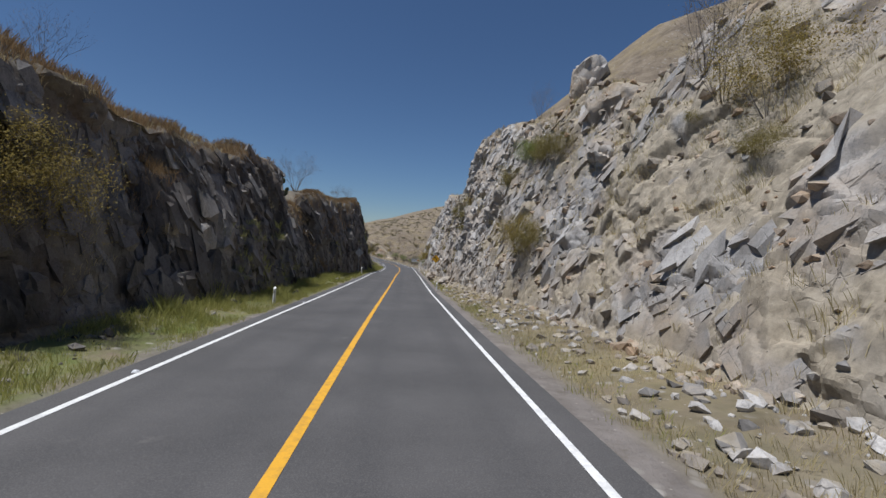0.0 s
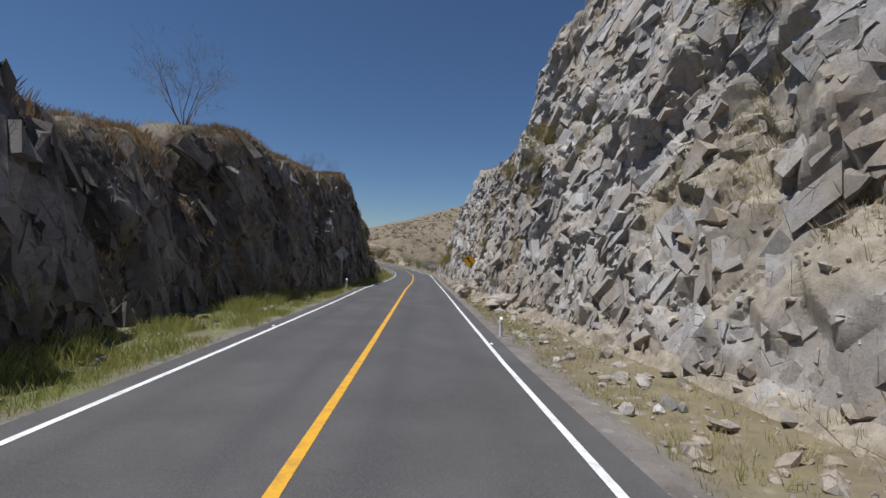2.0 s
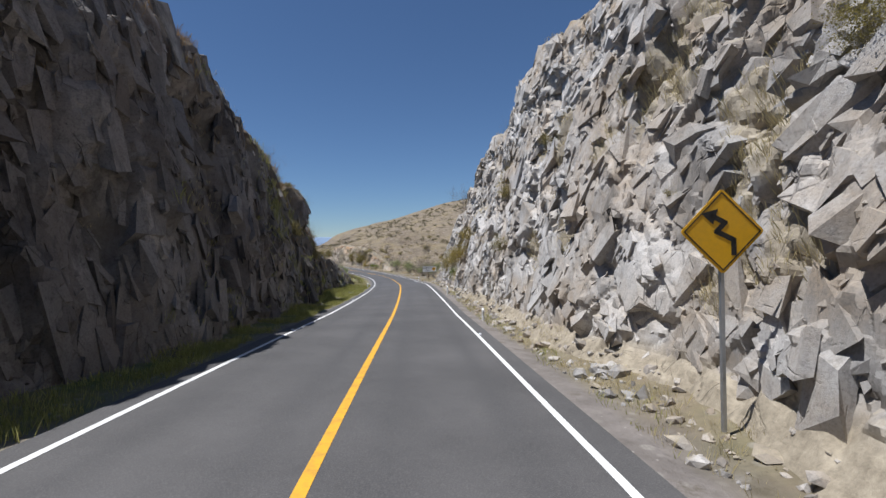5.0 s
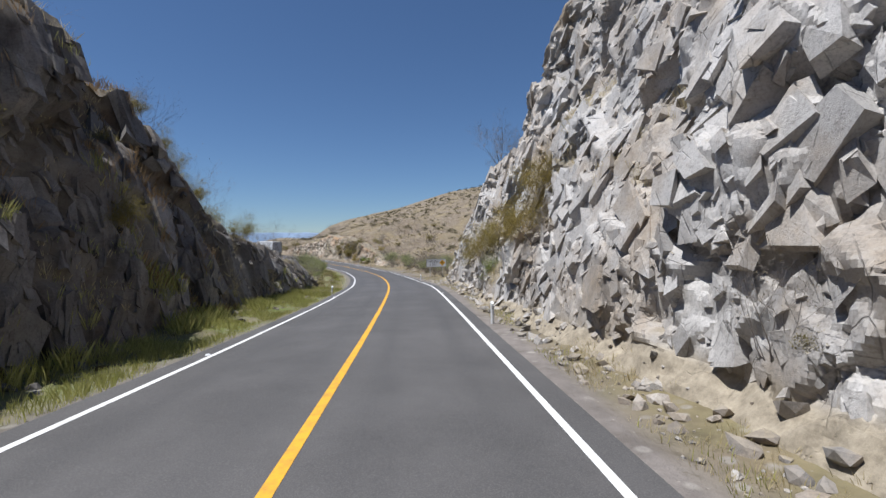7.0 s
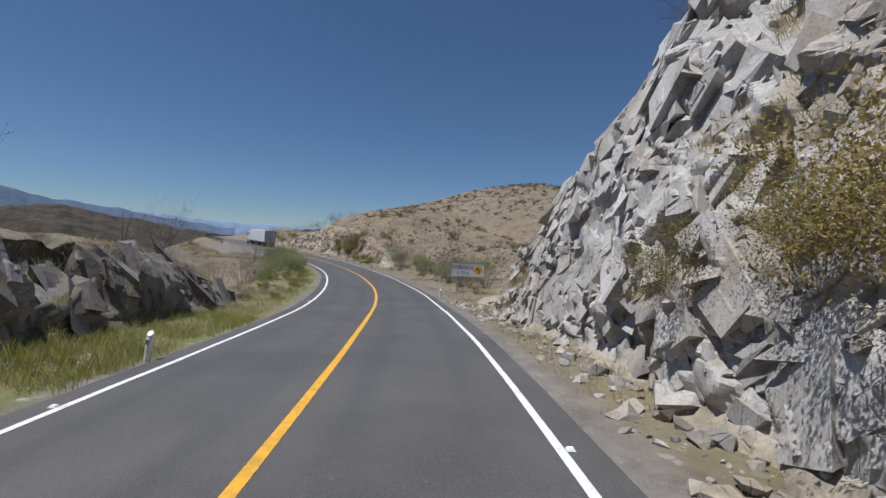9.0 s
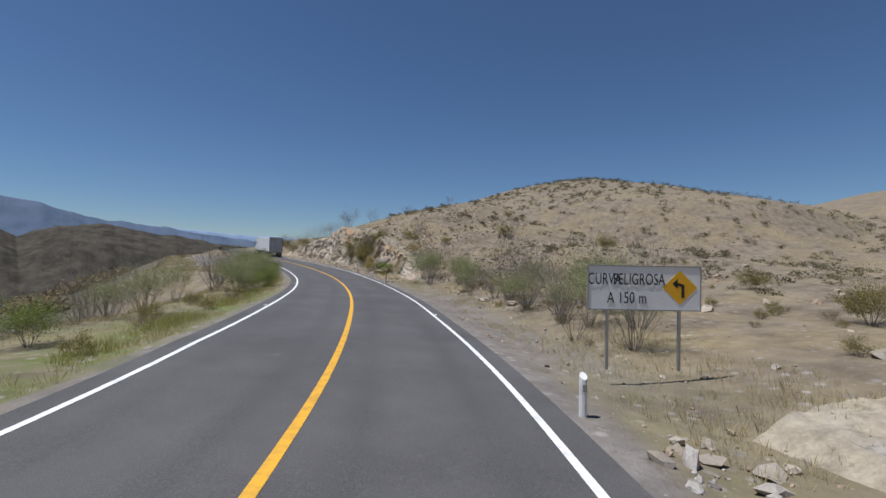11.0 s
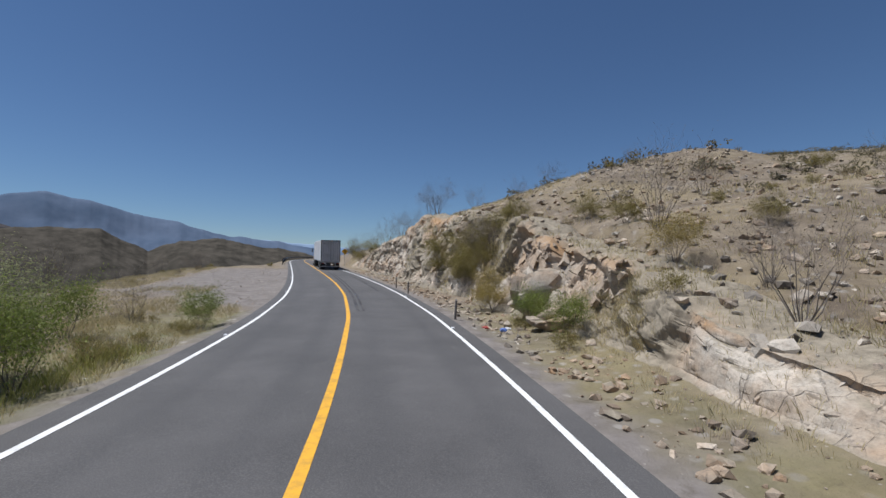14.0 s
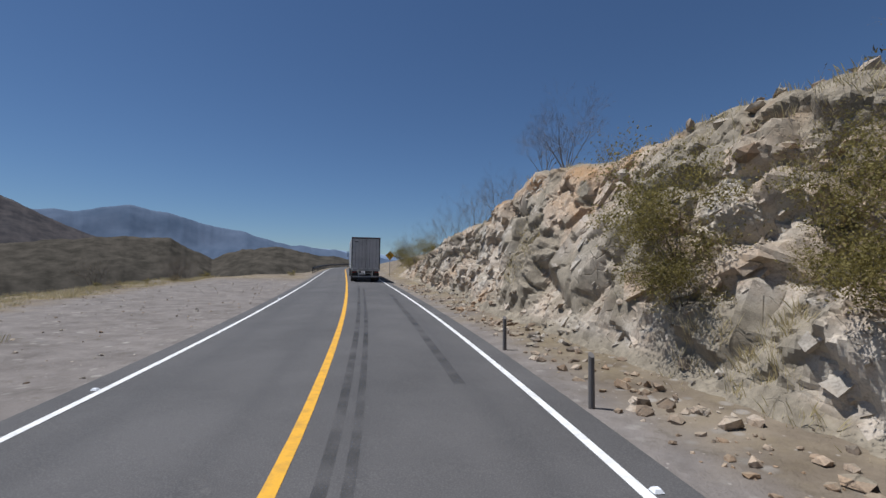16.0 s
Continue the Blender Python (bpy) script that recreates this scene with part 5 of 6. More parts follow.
# on the right-hand wall: kind, s, height, size
for kind, s, z, size in (("olive", 24.0, 2.7, 1.15), ("olive", 25.5, 8.4, 1.0), ("olive", 27.5, 8.8, 0.8), ("yellow", 11.2, 6.6, 1.3), ("bare", 13.0, 7.6, 1.5), ("bare", 14.5, 9.2, 1.4),
                         ("olive", 33.1, 8.0, 1.1), ("green", 31.2, 9.4, 1.0), ("olive", 51.5, 7.3, 1.0), ("yellow", 25.5, 2.9, 0.9), ("olive", 44.8, 6.4, 1.0), ("yellow", 45.3, 7.6, 0.9),
                         ("olive", 44.7, 5.4, 0.7), ("lowgreen", 50.8, 1.0, 0.9), ("low", 52.4, 4.7, 0.9), ("olive", 81.9, 6.3, 0.75), ("olive", 79.8, 3.1, 0.6), ("olive", 100.8, 2.5, 0.9),
                         ("yellow", 97.2, 2.4, 0.8), ("olive", 97.6, 3.3, 0.7), ("bare", 83.8, 0.6, 0.8), ("lowgreen", 83.3, 0.8, 0.9), ("low", 96.6, 5.9, 0.9), ("yellow", 94.2, 2.6, 1.0),
                         ("yellow", 94.0, 4.0, 0.8), ("olive", 107.0, 1.5, 0.85), ("olive", 105.0, 2.0, 0.9), ("green", 100.8, 0.8, 0.9), ("yellow", 103.2, 1.6, 1.2), ("olive", 102.8, 2.9, 0.9)):
    plant(kind, on_face(s, 1, z), size * (1.0 if s < 32 else 0.75), -14)
for k in range(26):
    plant(plant_rng.choice(("low", "low", "lowgreen", "olive")), on_face(plant_rng.uniform(4, 116), 1, plant_rng.uniform(1.2, 9.5)), plant_rng.uniform(0.3, 0.6), -14)
for s, d, size in ((47, 13.0, 0.8), (49, 12.5, 0.8), (41.5, 13.2, 0.9), (94, 11.2, 0.9), (106.0, 10.4, 0.8)):
    plant("low" if size < 0.85 else "bare", on_top(s, d), size)
for s, d, size in ((45.0, -10.1, 1.05), (109.9, 8.4, 1.0), (66, -9.5, 0.6), (111.4, 9.2, 0.8)):
    plant("tree", on_top(s, d), size)
plant("pear", on_top(32.2, -8.3), 1.05)
plant("pear", on_top(33.1, -8.5), 0.8)
# left wall and its rim
for kind, s, z, size in (("yellow", 10.3, 2.2, 0.9), ("yellow", 9.2, 1.7, 0.7), ("olive", 87.0, 4.6, 0.7), ("low", 60.2, 5.9, 0.8), ("low", 57.0, 5.4, 0.9), ("olive", 91.5, 3.0, 0.6), ("low", 17.0, 2.6, 1.0)):
    plant(kind, on_face(s, -1, z), size, 14)
for s, d, kind, size in ((88, -9.6, "bare", 0.8), (91, -10.2, "bare", 0.9), (97.6, -9.8, "bare", 0.8), (99.5, -9.6, "olive", 0.7), (103.0, -9.8, "bare", 0.95), (104.3, -10.4, "olive", 0.9), (106, -10.0, "bare", 0.7),
                         (14, -9.8, "bare", 0.6), (20, -9.9, "low", 1.0), (27, -9.4, "low", 1.0), (71, -8.6, "bare", 0.6), (76, -8.8, "low", 1.1), (52, -9.6, "low", 1.0), (118.5, -9.5, "ocotillo", 0.62), (120.2, -10.6, "ocotillo", 0.55)):
    plant(kind, on_top(s, d), size)
# verge and hillside past the bend
for s, d, kind, size in ((133.5, 8.0, "bright", 1.1), (135.5, 9.5, "bare", 1.2), (137.0, 8.6, "bright", 1.0), (139.0, 10.5, "bright", 1.15), (140.5, 9.6, "bare", 0.8), (142.5, 10.4, "bare", 0.9),
                         (144.2, 9.4, "bare", 1.05), (145.8, 10.4, "bright", 0.9), (147.2, 11.2, "bare", 0.8), (151.0, 7.9, "bright", 0.62), (152.3, 8.6, "bright", 0.75), (153.6, 8.3, "bright", 0.8),
                         (154.9, 8.9, "bright", 0.7), (156.6, 6.9, "bright", 0.95), (157.6, 7.4, "bright", 1.1), (158.8, 7.0, "bright", 0.85), (155.5, 6.6, "bare", 0.8), (157.2, 5.9, "bare", 0.6),
                         (160.0, 8.0, "bare", 0.8), (161.5, 7.6, "lowgreen", 0.9), (164.0, 8.2, "bare", 0.7), (166.0, 7.2, "lowgreen", 1.0), (168.0, 8.9, "yellow", 0.5), (171.4, 6.1, "green", 0.62),
                         (171.0, 5.6, "lowgreen", 0.9), (174.8, 5.9, "yellow", 0.45), (175.6, 5.7, "yellow", 0.4), (179.8, 7.0, "bare", 0.75), (178.6, 6.8, "olive", 0.75), (181.5, 6.7, "olive", 0.75),
                         (180.8, 7.6, "olive", 0.75), (182.4, 7.5, "bare", 0.6), (167.8, 5.6, "lowgreen", 1.0), (169.0, 6.2, "green", 0.6), (172.6, 10.4, "olive", 0.55), (175.8, 12.5, "bare", 0.7),
                         (170.4, 10.2, "bare", 0.85), (196.5, 9.4, "tree", 0.85), (197.8, 9.0, "tree", 0.65), (203.2, 8.6, "tree", 0.7), (207.5, 8.6, "bare", 1.0), (214.0, 8.2, "ocotillo", 1.0), (211.0, 8.4, "bare", 1.1),
                         (217.5, 8.0, "bare", 1.1), (221, 7.6, "olive", 1.1), (226, 7.4, "bare", 1.2), (229, 7.2, "olive", 1.0), (232, 7.6, "bare", 1.2), (238, 7.5, "olive", 1.2), (243, 8.0, "bare", 1.2)):
    plant(kind, on_top(s, d), size)
for s, d, kind, size in ((152.0, 8.6, "bright", 0.62), (153.2, 9.3, "bright", 0.7), (154.4, 8.4, "bright", 0.6), (155.8, 9.4, "bright", 0.66), (150.6, 9.6, "bare", 0.7), (143.2, 8.8, "bare", 1.0), (146.0, 9.0, "bare", 1.05), (146.8, 8.4, "bare", 0.8),
                         (148.4, 9.8, "low", 1.0), (141.6, 11.0, "bright", 0.9), (138.2, 8.2, "bare", 0.8), (149.6, 11.4, "bare", 0.9)):
    plant(kind, on_top(s, d), size)
for k in range(22):
    plant(plant_rng.choice(("bare", "low", "lowgreen")), on_top(plant_rng.uniform(133, 166), plant_rng.uniform(8.6, 15.5)), plant_rng.uniform(0.4, 0.75))
for k in range(14):
    plant(plant_rng.choice(("bright", "low", "lowgreen", "bare")), on_top(plant_rng.uniform(128, 160), plant_rng.uniform(-9.5, -5.8)), plant_rng.uniform(0.4, 0.65))
for k in range(26):
    plant(plant_rng.choice(("low", "low", "lowgreen", "bare", "olive")), on_top(plant_rng.uniform(84, 122), plant_rng.uniform(-11.5, -7.4)), plant_rng.uniform(0.45, 0.85))
for k in range(46):
    plant(plant_rng.choice(("low", "low", "low", "lowgreen", "bare")), on_top(plant_rng.uniform(150, 205), plant_rng.uniform(9.5, 27)), plant_rng.uniform(0.5, 0.95))
for k in range(54):
    plant(plant_rng.choice(("low", "low", "lowgreen", "lowgreen", "bare", "olive")), on_top(plant_rng.uniform(128, 178), plant_rng.uniform(9, 28)), plant_rng.uniform(0.4, 0.8))
for k in range(20):
    plant(plant_rng.choice(("low", "low", "lowgreen", "bare", "bright")), on_top(plant_rng.uniform(131, 151), plant_rng.uniform(7.0, 9.6)), plant_rng.uniform(0.45, 0.8))
for k in range(22):
    plant(plant_rng.choice(("low", "lowgreen", "lowgreen", "green", "bare")), on_top(plant_rng.uniform(163, 177), plant_rng.uniform(-9.0, -4.9)), plant_rng.uniform(0.4, 0.8))
for k in range(16):
    plant(plant_rng.choice(("low", "lowgreen", "bare")), on_top(plant_rng.uniform(180, 232), plant_rng.uniform(-17.5, -13.5)), plant_rng.uniform(0.5, 0.9))
plant("tree", on_face(179.6, 1, 1.7), 0.75, -10)
plant("tree", on_face(178.4, 1, 2.2), 0.65, -10)
for s, z, size in ((180.8, 1.0, 0.95), (181.6, 1.7, 0.9), (182.6, 1.2, 0.8), (180.2, 2.4, 0.8), (183.4, 2.4, 0.75), (179.2, 3.4, 0.7), (177.8, 4.0, 0.6)):
    plant("olive", on_face(s, 1, z), size, -14)
plant("yellow", on_face(176.6, 1, 0.4), 0.5, -8)
plant("pear", on_face(178.9, 1, 3.8), 0.6)
plant("olive", on_face(186.7, 1, 2.0), 1.1, -14)
plant("olive", on_face(186.2, 1, 1.2), 0.8, -14)
plant("bare", on_face(184.4, 1, 2.4), 0.7, -14)
plant("olive", on_face(183.9, 1, 1.6), 0.5, -14)
# left bank past the bend
for s, d, kind, size in ((124, -6.6, "lowgreen", 1.0), (127, -7.6, "bare", 0.8), (130, -7.0, "lowgreen", 1.1), (134, -7.4, "green", 0.6), (139, -8.2, "bright", 0.6), (143, -6.8, "lowgreen", 1.1), (146, -8.4, "bright", 0.8),
                         (149, -6.2, "bright", 0.7), (151, -7.8, "bare", 0.9), (152.5, -5.8, "green", 0.6), (154, -6.6, "bright", 0.85), (155.6, -5.4, "green", 0.72), (156.6, -6.4, "bright", 0.9), (157.6, -5.2, "bright", 0.65),
                         (160.0, -7.4, "bright", 0.85), (161.4, -6.2, "bright", 0.95), (162.8, -7.0, "bright", 1.0), (163.6, -5.7, "green", 0.72), (164.8, -6.4, "bright", 0.95), (166.0, -5.5, "green", 0.75), (166.8, -6.6, "bright", 0.85),
                         (163.0, -6.8, "green", 0.95), (164.5, -7.4, "green", 1.0), (165.8, -6.6, "green", 0.9), (167.0, -7.2, "bright", 1.1), (162.0, -7.6, "bright", 1.15), (168.0, -5.4, "lowgreen", 0.9), (169.2, -6.0, "lowgreen", 1.1), (165.0, -9.5, "bare", 1.0), (159.0, -9.0, "bare", 1.0), (169.5, -10.5, "bare", 1.05), (170.5, -8.2, "bare", 0.8), (148, -10.5, "bare", 1.0), (143, -10.5, "bare", 1.0),
                         (136, -11, "bare", 1.0), (131, -10.5, "bare", 1.0), (126, -5.6, "lowgreen", 0.8), (129, -5.9, "low", 0.9), (132.5, -5.5, "lowgreen", 0.9), (136, -5.8, "low", 1.0), (138, -6.4, "lowgreen", 1.1), (141, -5.6, "lowgreen", 0.9), (144.5, -5.5, "low", 1.0), (147.5, -5.7, "lowgreen", 1.0), (150, -6.9, "bright", 0.8), (140, -7.4, "bright", 0.7), (236, -6.5, "lowgreen", 1.3), (230, -14.5, "lowgreen", 1.2), (222, -14.8, "low", 1.3), (212, -15, "low", 1.2)):
    plant(kind, on_top(s, d), size)


# ---- grass, scrub and stones, too many to count ----
def tufts(name, label, material, rng, x, y, z, clump, blades, tall, width, lean):
    n = len(x)
    a = rng.rand(n, blades) * 6.283
    r = rng.rand(n, blades) * 0.16
    h = tall * (0.45 + 0.75 * rng.rand(n, blades)) * (0.75 + 0.5 * clump[:, None].clip(-0.6, 1))
    bx, by = x[:, None] + np.cos(a) * r, y[:, None] + np.sin(a) * r
    la = a + rng.randn(n, blades) * 0.7
    ln = h * lean * (0.3 + rng.rand(n, blades))
    base = np.stack([bx, by, np.broadcast_to(z[:, None] - 0.02, bx.shape)], -1).reshape(-1, 3)
    side = np.stack([-np.sin(la), np.cos(la), 0 * la], -1).reshape(-1, 3) * width
    tip = base + np.stack([np.cos(la) * ln, np.sin(la) * ln, h], -1).reshape(-1, 3)
    mid = base * 0.5 + tip * 0.5 + np.array((0, 0, 1.0)) * (h.reshape(-1, 1) * 0.12)
    verts = np.stack([base - side, base + side, mid + side * 0.7, tip], 1).reshape(-1, 3)
    k = np.arange(len(base))[:, None] * 4
    faces = (k + np.arange(4)[None]).tolist()
    return tagged(mesh_object(name, verts.tolist(), faces, material), label, "grass", kind="stuff")


def grass(name, label, material, seed, count, spans, blades, tall, width, lean=0.45):
    """Tufts of thin blades strewn over stretches of s0, s1, d0, d1."""
    rng = np.random.RandomState(seed)
    area = np.array([(b - a) * abs(d - c) for a, b, c, d in spans])
    pick = rng.choice(len(spans), count, p=area / area.sum())
    sp = np.array(spans, float)[pick]
    s = sp[:, 0] + (sp[:, 1] - sp[:, 0]) * rng.rand(count)
    d = sp[:, 2] + (sp[:, 3] - sp[:, 2]) * rng.rand(count)
    x, y = at(s, d)
    clump = soft_noise(np.column_stack([x, y]), 1.6, seed, 3)
    keep = clump > -0.25 + 0.5 * rng.rand(count) - 0.25
    x, y, s, d, clump = x[keep], y[keep], s[keep], d[keep], clump[keep]
    z = np.array([(h[0].z if (h := first_hit((a, b, float(c) + 40.0), (0, 0, -1), 80)) else 0.0) for a, b, c in zip(x.tolist(), y.tolist(), road_z(s))])
    return tufts(name, label, material, rng, x, y, z, clump, blades, tall, width, lean)


def ledge_grass(name, label, material, spots, seed, count, tall):
    """Tufts rooted in the earthy hollows of a rock face."""
    rng = np.random.RandomState(seed)
    p = spots[rng.choice(len(spots), min(count, len(spots)), replace=False)]
    return tufts(name, label, material, rng, p[:, 0], p[:, 1], p[:, 2], rng.rand(len(p)) - 0.3, 8, tall, 0.005, 0.6)


for spots, k in zip(LEDGES, (1, 2, 3)):
    ledge_grass("ledge_grass", "dry grass tufts rooted in the rock face", GRASS_DRY, spots, 90 + k, (5200, 2200, 1400)[k - 1], 0.24)
grass("verge_grass", "green grass on the roadside verge", GRASS_GREEN, 5, 15000, [(2, 52, -6.6, -3.95), (52, 70, -5.4, -3.95), (70, 122, -6.8, -3.95), (122, 170, -5.6, -4.9)], 7, 0.28, 0.005)
grass("verge_grass", "tall green weeds along the rock foot", GRASS_GREEN, 6, 3200, [(14, 50, -6.6, -5.2), (78, 110, -7.0, -5.4)], 7, 0.5, 0.006)
grass("verge_grass", "pale dry grass on the verge", GRASS_DRY, 7, 9000, [(0, 60, 4.5, 6.9), (60, 122, 4.4, 5.6), (118, 172, 5.2, 9.5)], 6, 0.2, 0.004)
grass("verge_grass", "greenish grass by the road edge", GRASS_GREEN, 8, 1500, [(5, 60, 4.3, 5.4), (60, 100, 4.3, 5.0)], 5, 0.22, 0.006)
grass("bank_grass", "dry straw grass on the bank", GRASS_DRY, 9, 15000, [(110, 176, -10, -4.4), (176, 240, -18, -13.2), (172, 180, -9, -4.6), (176, 192, -14, -8)], 8, 0.25, 0.004)
grass("slope_grass", "dry grass on the stony slopes", GRASS_DRY, 10, 10000, [(0, 36, 6.6, 12.5), (150, 215, 7.5, 22)], 6, 0.26, 0.006)
grass("rim_grass", "rusty brown dry grass crowning the shaded wall", GRASS_BROWN, 12, 13000, [(0, 42, -10.5, -8.0), (42, 100, -9.6, -6.6)], 7, 0.42, 0.006)
grass("rim_grass", "dry grass along the cutting's rim", GRASS_DRY, 11, 6500, [(0, 100, -11.5, -8.2), (16, 116, 8.5, 12.5)], 6, 0.3, 0.006)


def scatter(name, label, category, material, seed, count, spans, lo, hi, flat=0.7):
    """Angular stones strewn over stretches of s0, s1, d0, d1."""
    rng = np.random.RandomState(seed)
    bm = bmesh.new()
    bmesh.ops.create_icosphere(bm, subdivisions=1, radius=1)
    shape = np.array([v.co for v in bm.verts])
    tris = [[v.index for v in f.verts] for f in bm.faces]
    bm.free()
    area = np.array([(b - a) * abs(d - c) for a, b, c, d in spans])
    pick = rng.choice(len(spans), count, p=area / area.sum())
    verts, faces = [], []
    for i in pick:
        a, b, c, d = spans[i]
        s, o = a + (b - a) * rng.rand(), c + (d - c) * rng.rand()
        x, y = at(s, o)
        h = first_hit((float(x), float(y), float(road_z(s)) + 40.0), (0, 0, -1), 80)
        if not h:
            continue
        size = lo + (hi - lo) * rng.rand() ** 3.2
        v = shape * (1 + 0.28 * rng.randn(len(shape), 1)).clip(0.55, 1.5) * np.array((1, 0.6 + 0.5 * rng.rand(), flat * (0.6 + 0.6 * rng.rand()))) * size
        v = v @ np.array(Euler((rng.randn() * 0.3, rng.randn() * 0.3, rng.rand() * 6.28)).to_matrix()).T
        n = len(verts)
        verts += (v + np.array(h[0]) + (0, 0, size * 0.15)).tolist()
        faces += [[n + k for k in t] for t in tris]
    return tagged(mesh_object(name, verts, faces, material, attrs={"tone": np.repeat(rng.rand(len(verts) // len(shape) + 1), len(shape))[:len(verts)], "soil": np.zeros(len(verts)), "rim": np.zeros(len(verts))}), label, category, kind="stuff")


scatter("loose_stones", "loose angular stones under the rock cutting", "stones", ROCK, 15, 2600, [(0, 60, 4.6, 7.6), (60, 128, 4.4, 6.0), (60, 128, 4.6, 5.4)], 0.03, 0.22)
scatter("loose_stones", "stones lying under the shaded wall", "stones", ROCK_SHADED, 16, 500, [(5, 110, -7.0, -5.0)], 0.04, 0.22)
scatter("loose_stones", "pale stones along the hillside cut", "stones", ROCK_TAN, 17, 1500, [(160, 215, 4.3, 6.4), (160, 200, 4.6, 5.6)], 0.02, 0.17)
scatter("loose_stones", "small stones on the lay-by", "stones", ROCK_TAN, 22, 350, [(122, 150, 4.4, 8)], 0.015, 0.09)
scatter("hillside_stones", "grey stones strewn over the dry hillside", "stones", ROCK_TAN, 18, 3800, [(130, 215, 9, 30), (130, 215, 9, 60), (120, 225, 20, 100)], 0.04, 0.26)
scatter("hillside_stones", "broken grey stone on the slope by the road", "stones", ROCK_TAN, 23, 3500, [(142, 190, 7.5, 24), (150, 180, 7, 16)], 0.03, 0.22)
scatter("slope_stones", "broken rock on the debris slope", "stones", ROCK_TAN, 19, 700, [(0, 36, 6.8, 12.5)], 0.06, 0.34)
scatter("gravel_stones", "small stones on the gravel pull-out", "stones", ROCK_TAN, 20, 900, [(176, 235, -13.5, -4.3)], 0.015, 0.07)


def hillside_scrub():
    """Low bushes dotted over the hill, as clumps of twigs and leaves."""
    rng = random.Random(31)
    verts, faces = [], []
    for k in range(1700):
        s, d = rng.uniform(118, 260), 17 + 113 * rng.random() ** 1.2
        p = on_top(s, d)
        r = rng.uniform(0.3, 1.0) * (1 + d / 140)
        spots = [p + Vector((rng.gauss(0, r * 0.36), rng.gauss(0, r * 0.36), abs(rng.gauss(0.18, 0.16)) * r)) for _ in range(7)]
        for _ in range(84):
            c = rng.choice(spots) + Vector((rng.gauss(0, r * 0.15), rng.gauss(0, r * 0.15), rng.gauss(0, r * 0.1)))
            w = Vector((rng.gauss(0, 1), rng.gauss(0, 1), rng.gauss(0.6, 0.7))).normalized() * r * 0.16
            u = w.orthogonal() * 0.35
            n = len(verts)
            verts += [c - u, c + u, c + w]
            faces.append((n, n + 1, n + 2))
    return tagged(mesh_object("hillside_scrub", verts, faces, SCRUB), "low olive-brown scrub dotted over the hillside", "scrub", kind="stuff")


def valley_scrub():
    rng = random.Random(32)
    verts, faces = [], []
    for k in range(1500):
        s, d = rng.uniform(110, 300), -23 - 140 * rng.random() ** 1.4
        x, y = at(s, d)
        p = Vector((float(x), float(y), 0))
        h = first_hit((p.x, p.y, 40), (0, 0, -1), 150)
        if not h:
            continue
        p = h[0]
        r = rng.uniform(0.5, 1.4)
        for _ in range(46):
            c = p + Vector((rng.gauss(0, r * 0.5), rng.gauss(0, r * 0.5), abs(rng.gauss(0.4, 0.35)) * r))
            w = Vector((rng.gauss(0, 1), rng.gauss(0, 1), rng.gauss(0.6, 0.7))).normalized() * r * 0.36
            u = w.orthogonal() * 0.35
            n = len(verts)
            verts += [c - u, c + u, c + w]
            faces.append((n, n + 1, n + 2))
    return tagged(mesh_object("valley_scrub", verts, faces, LEAF_DRY), "grey-brown scrub covering the valley slope", "scrub", kind="stuff")


hillside_scrub()
valley_scrub()


# ---- boulders and litter ----
def boulder(name, label, size, seed, m, material=ROCK):
    bm = bmesh.new()
    bmesh.ops.create_icosphere(bm, subdivisions=4, radius=1)
    co = np.array([v.co for v in bm.verts])
    h, cell, gap = facets(co * 1.0, (0.8, 0.8, 0.8), seed, 0.10, 0.5)
    h = h + 0.03 * soft_noise(co, 0.4, seed, 3)
    flat = co * (1 + h[:, None]) * np.array(size)
    for v, c in zip(bm.verts, flat):
        v.co = Vector(c)
    me = bpy.data.meshes.new(name)
    bm.to_mesh(me)
    bm.free()
    me.materials.append(material)
    for key, val in (("tone", 0.4 + 0.6 * TABLE[cell, 1]), ("soil", np.zeros(len(co))), ("rim", np.zeros(len(co)))):
        a = me.attributes.new(key, "FLOAT", "POINT")
        a.data.foreach_set("value", np.asarray(val, np.float32))
    ob = tagged(new(name, me), label, "boulder", "fallen boulders")
    ob.matrix_basis = m
    return ob


boulder("boulder", "large pale angular boulder lying on the verge", (0.62, 0.7, 0.62), 401, on_road(56.6, 4.75, 0.38, 20))
boulder("boulder", "white block resting against the rock face", (0.5, 0.6, 0.55), 402, Matrix.Translation(on_face(56.4, 1, 2.2)) @ pose(0, 0, 0, 20, 30, 0))
boulder("boulder", "white block lower on the rock face", (0.6, 0.7, 0.5), 403, Matrix.Translation(on_face(54.0, 1, 1.2)) @ pose(0, 0, 0, 10, 20, 60))
boulder("boulder", "white freshly broken slab in the shaded wall", (0.9, 0.35, 0.75), 407, Matrix.Translation(on_face(19.0, -1, 2.5)) @ pose(0, 0, 0, 0, 25, 80))
boulder("boulder", "grey crag standing on the crest", (1.3, 1.6, 2.2), 408, Matrix.Translation(on_top(38.5, 16.5) + Vector((0, 0, 0.5))) @ pose(0, 0, 0, 8, 12, 30))
boulder("boulder", "reddish pointed crag standing on the crest", (0.8, 0.9, 1.4), 409, Matrix.Translation(on_top(37.4, 15.4) + Vector((0, 0, 0.4))) @ pose(0, 0, 0, -6, -14, 70), ROCK_TAN)
boulder("boulder", "leaning slab on the slope's crest", (0.55, 1.0, 0.6), 404, Matrix.Translation(on_top(20.5, 10.2) + Vector((0, 0, 0.4))) @ pose(0, 0, 0, 30, -20, 0))
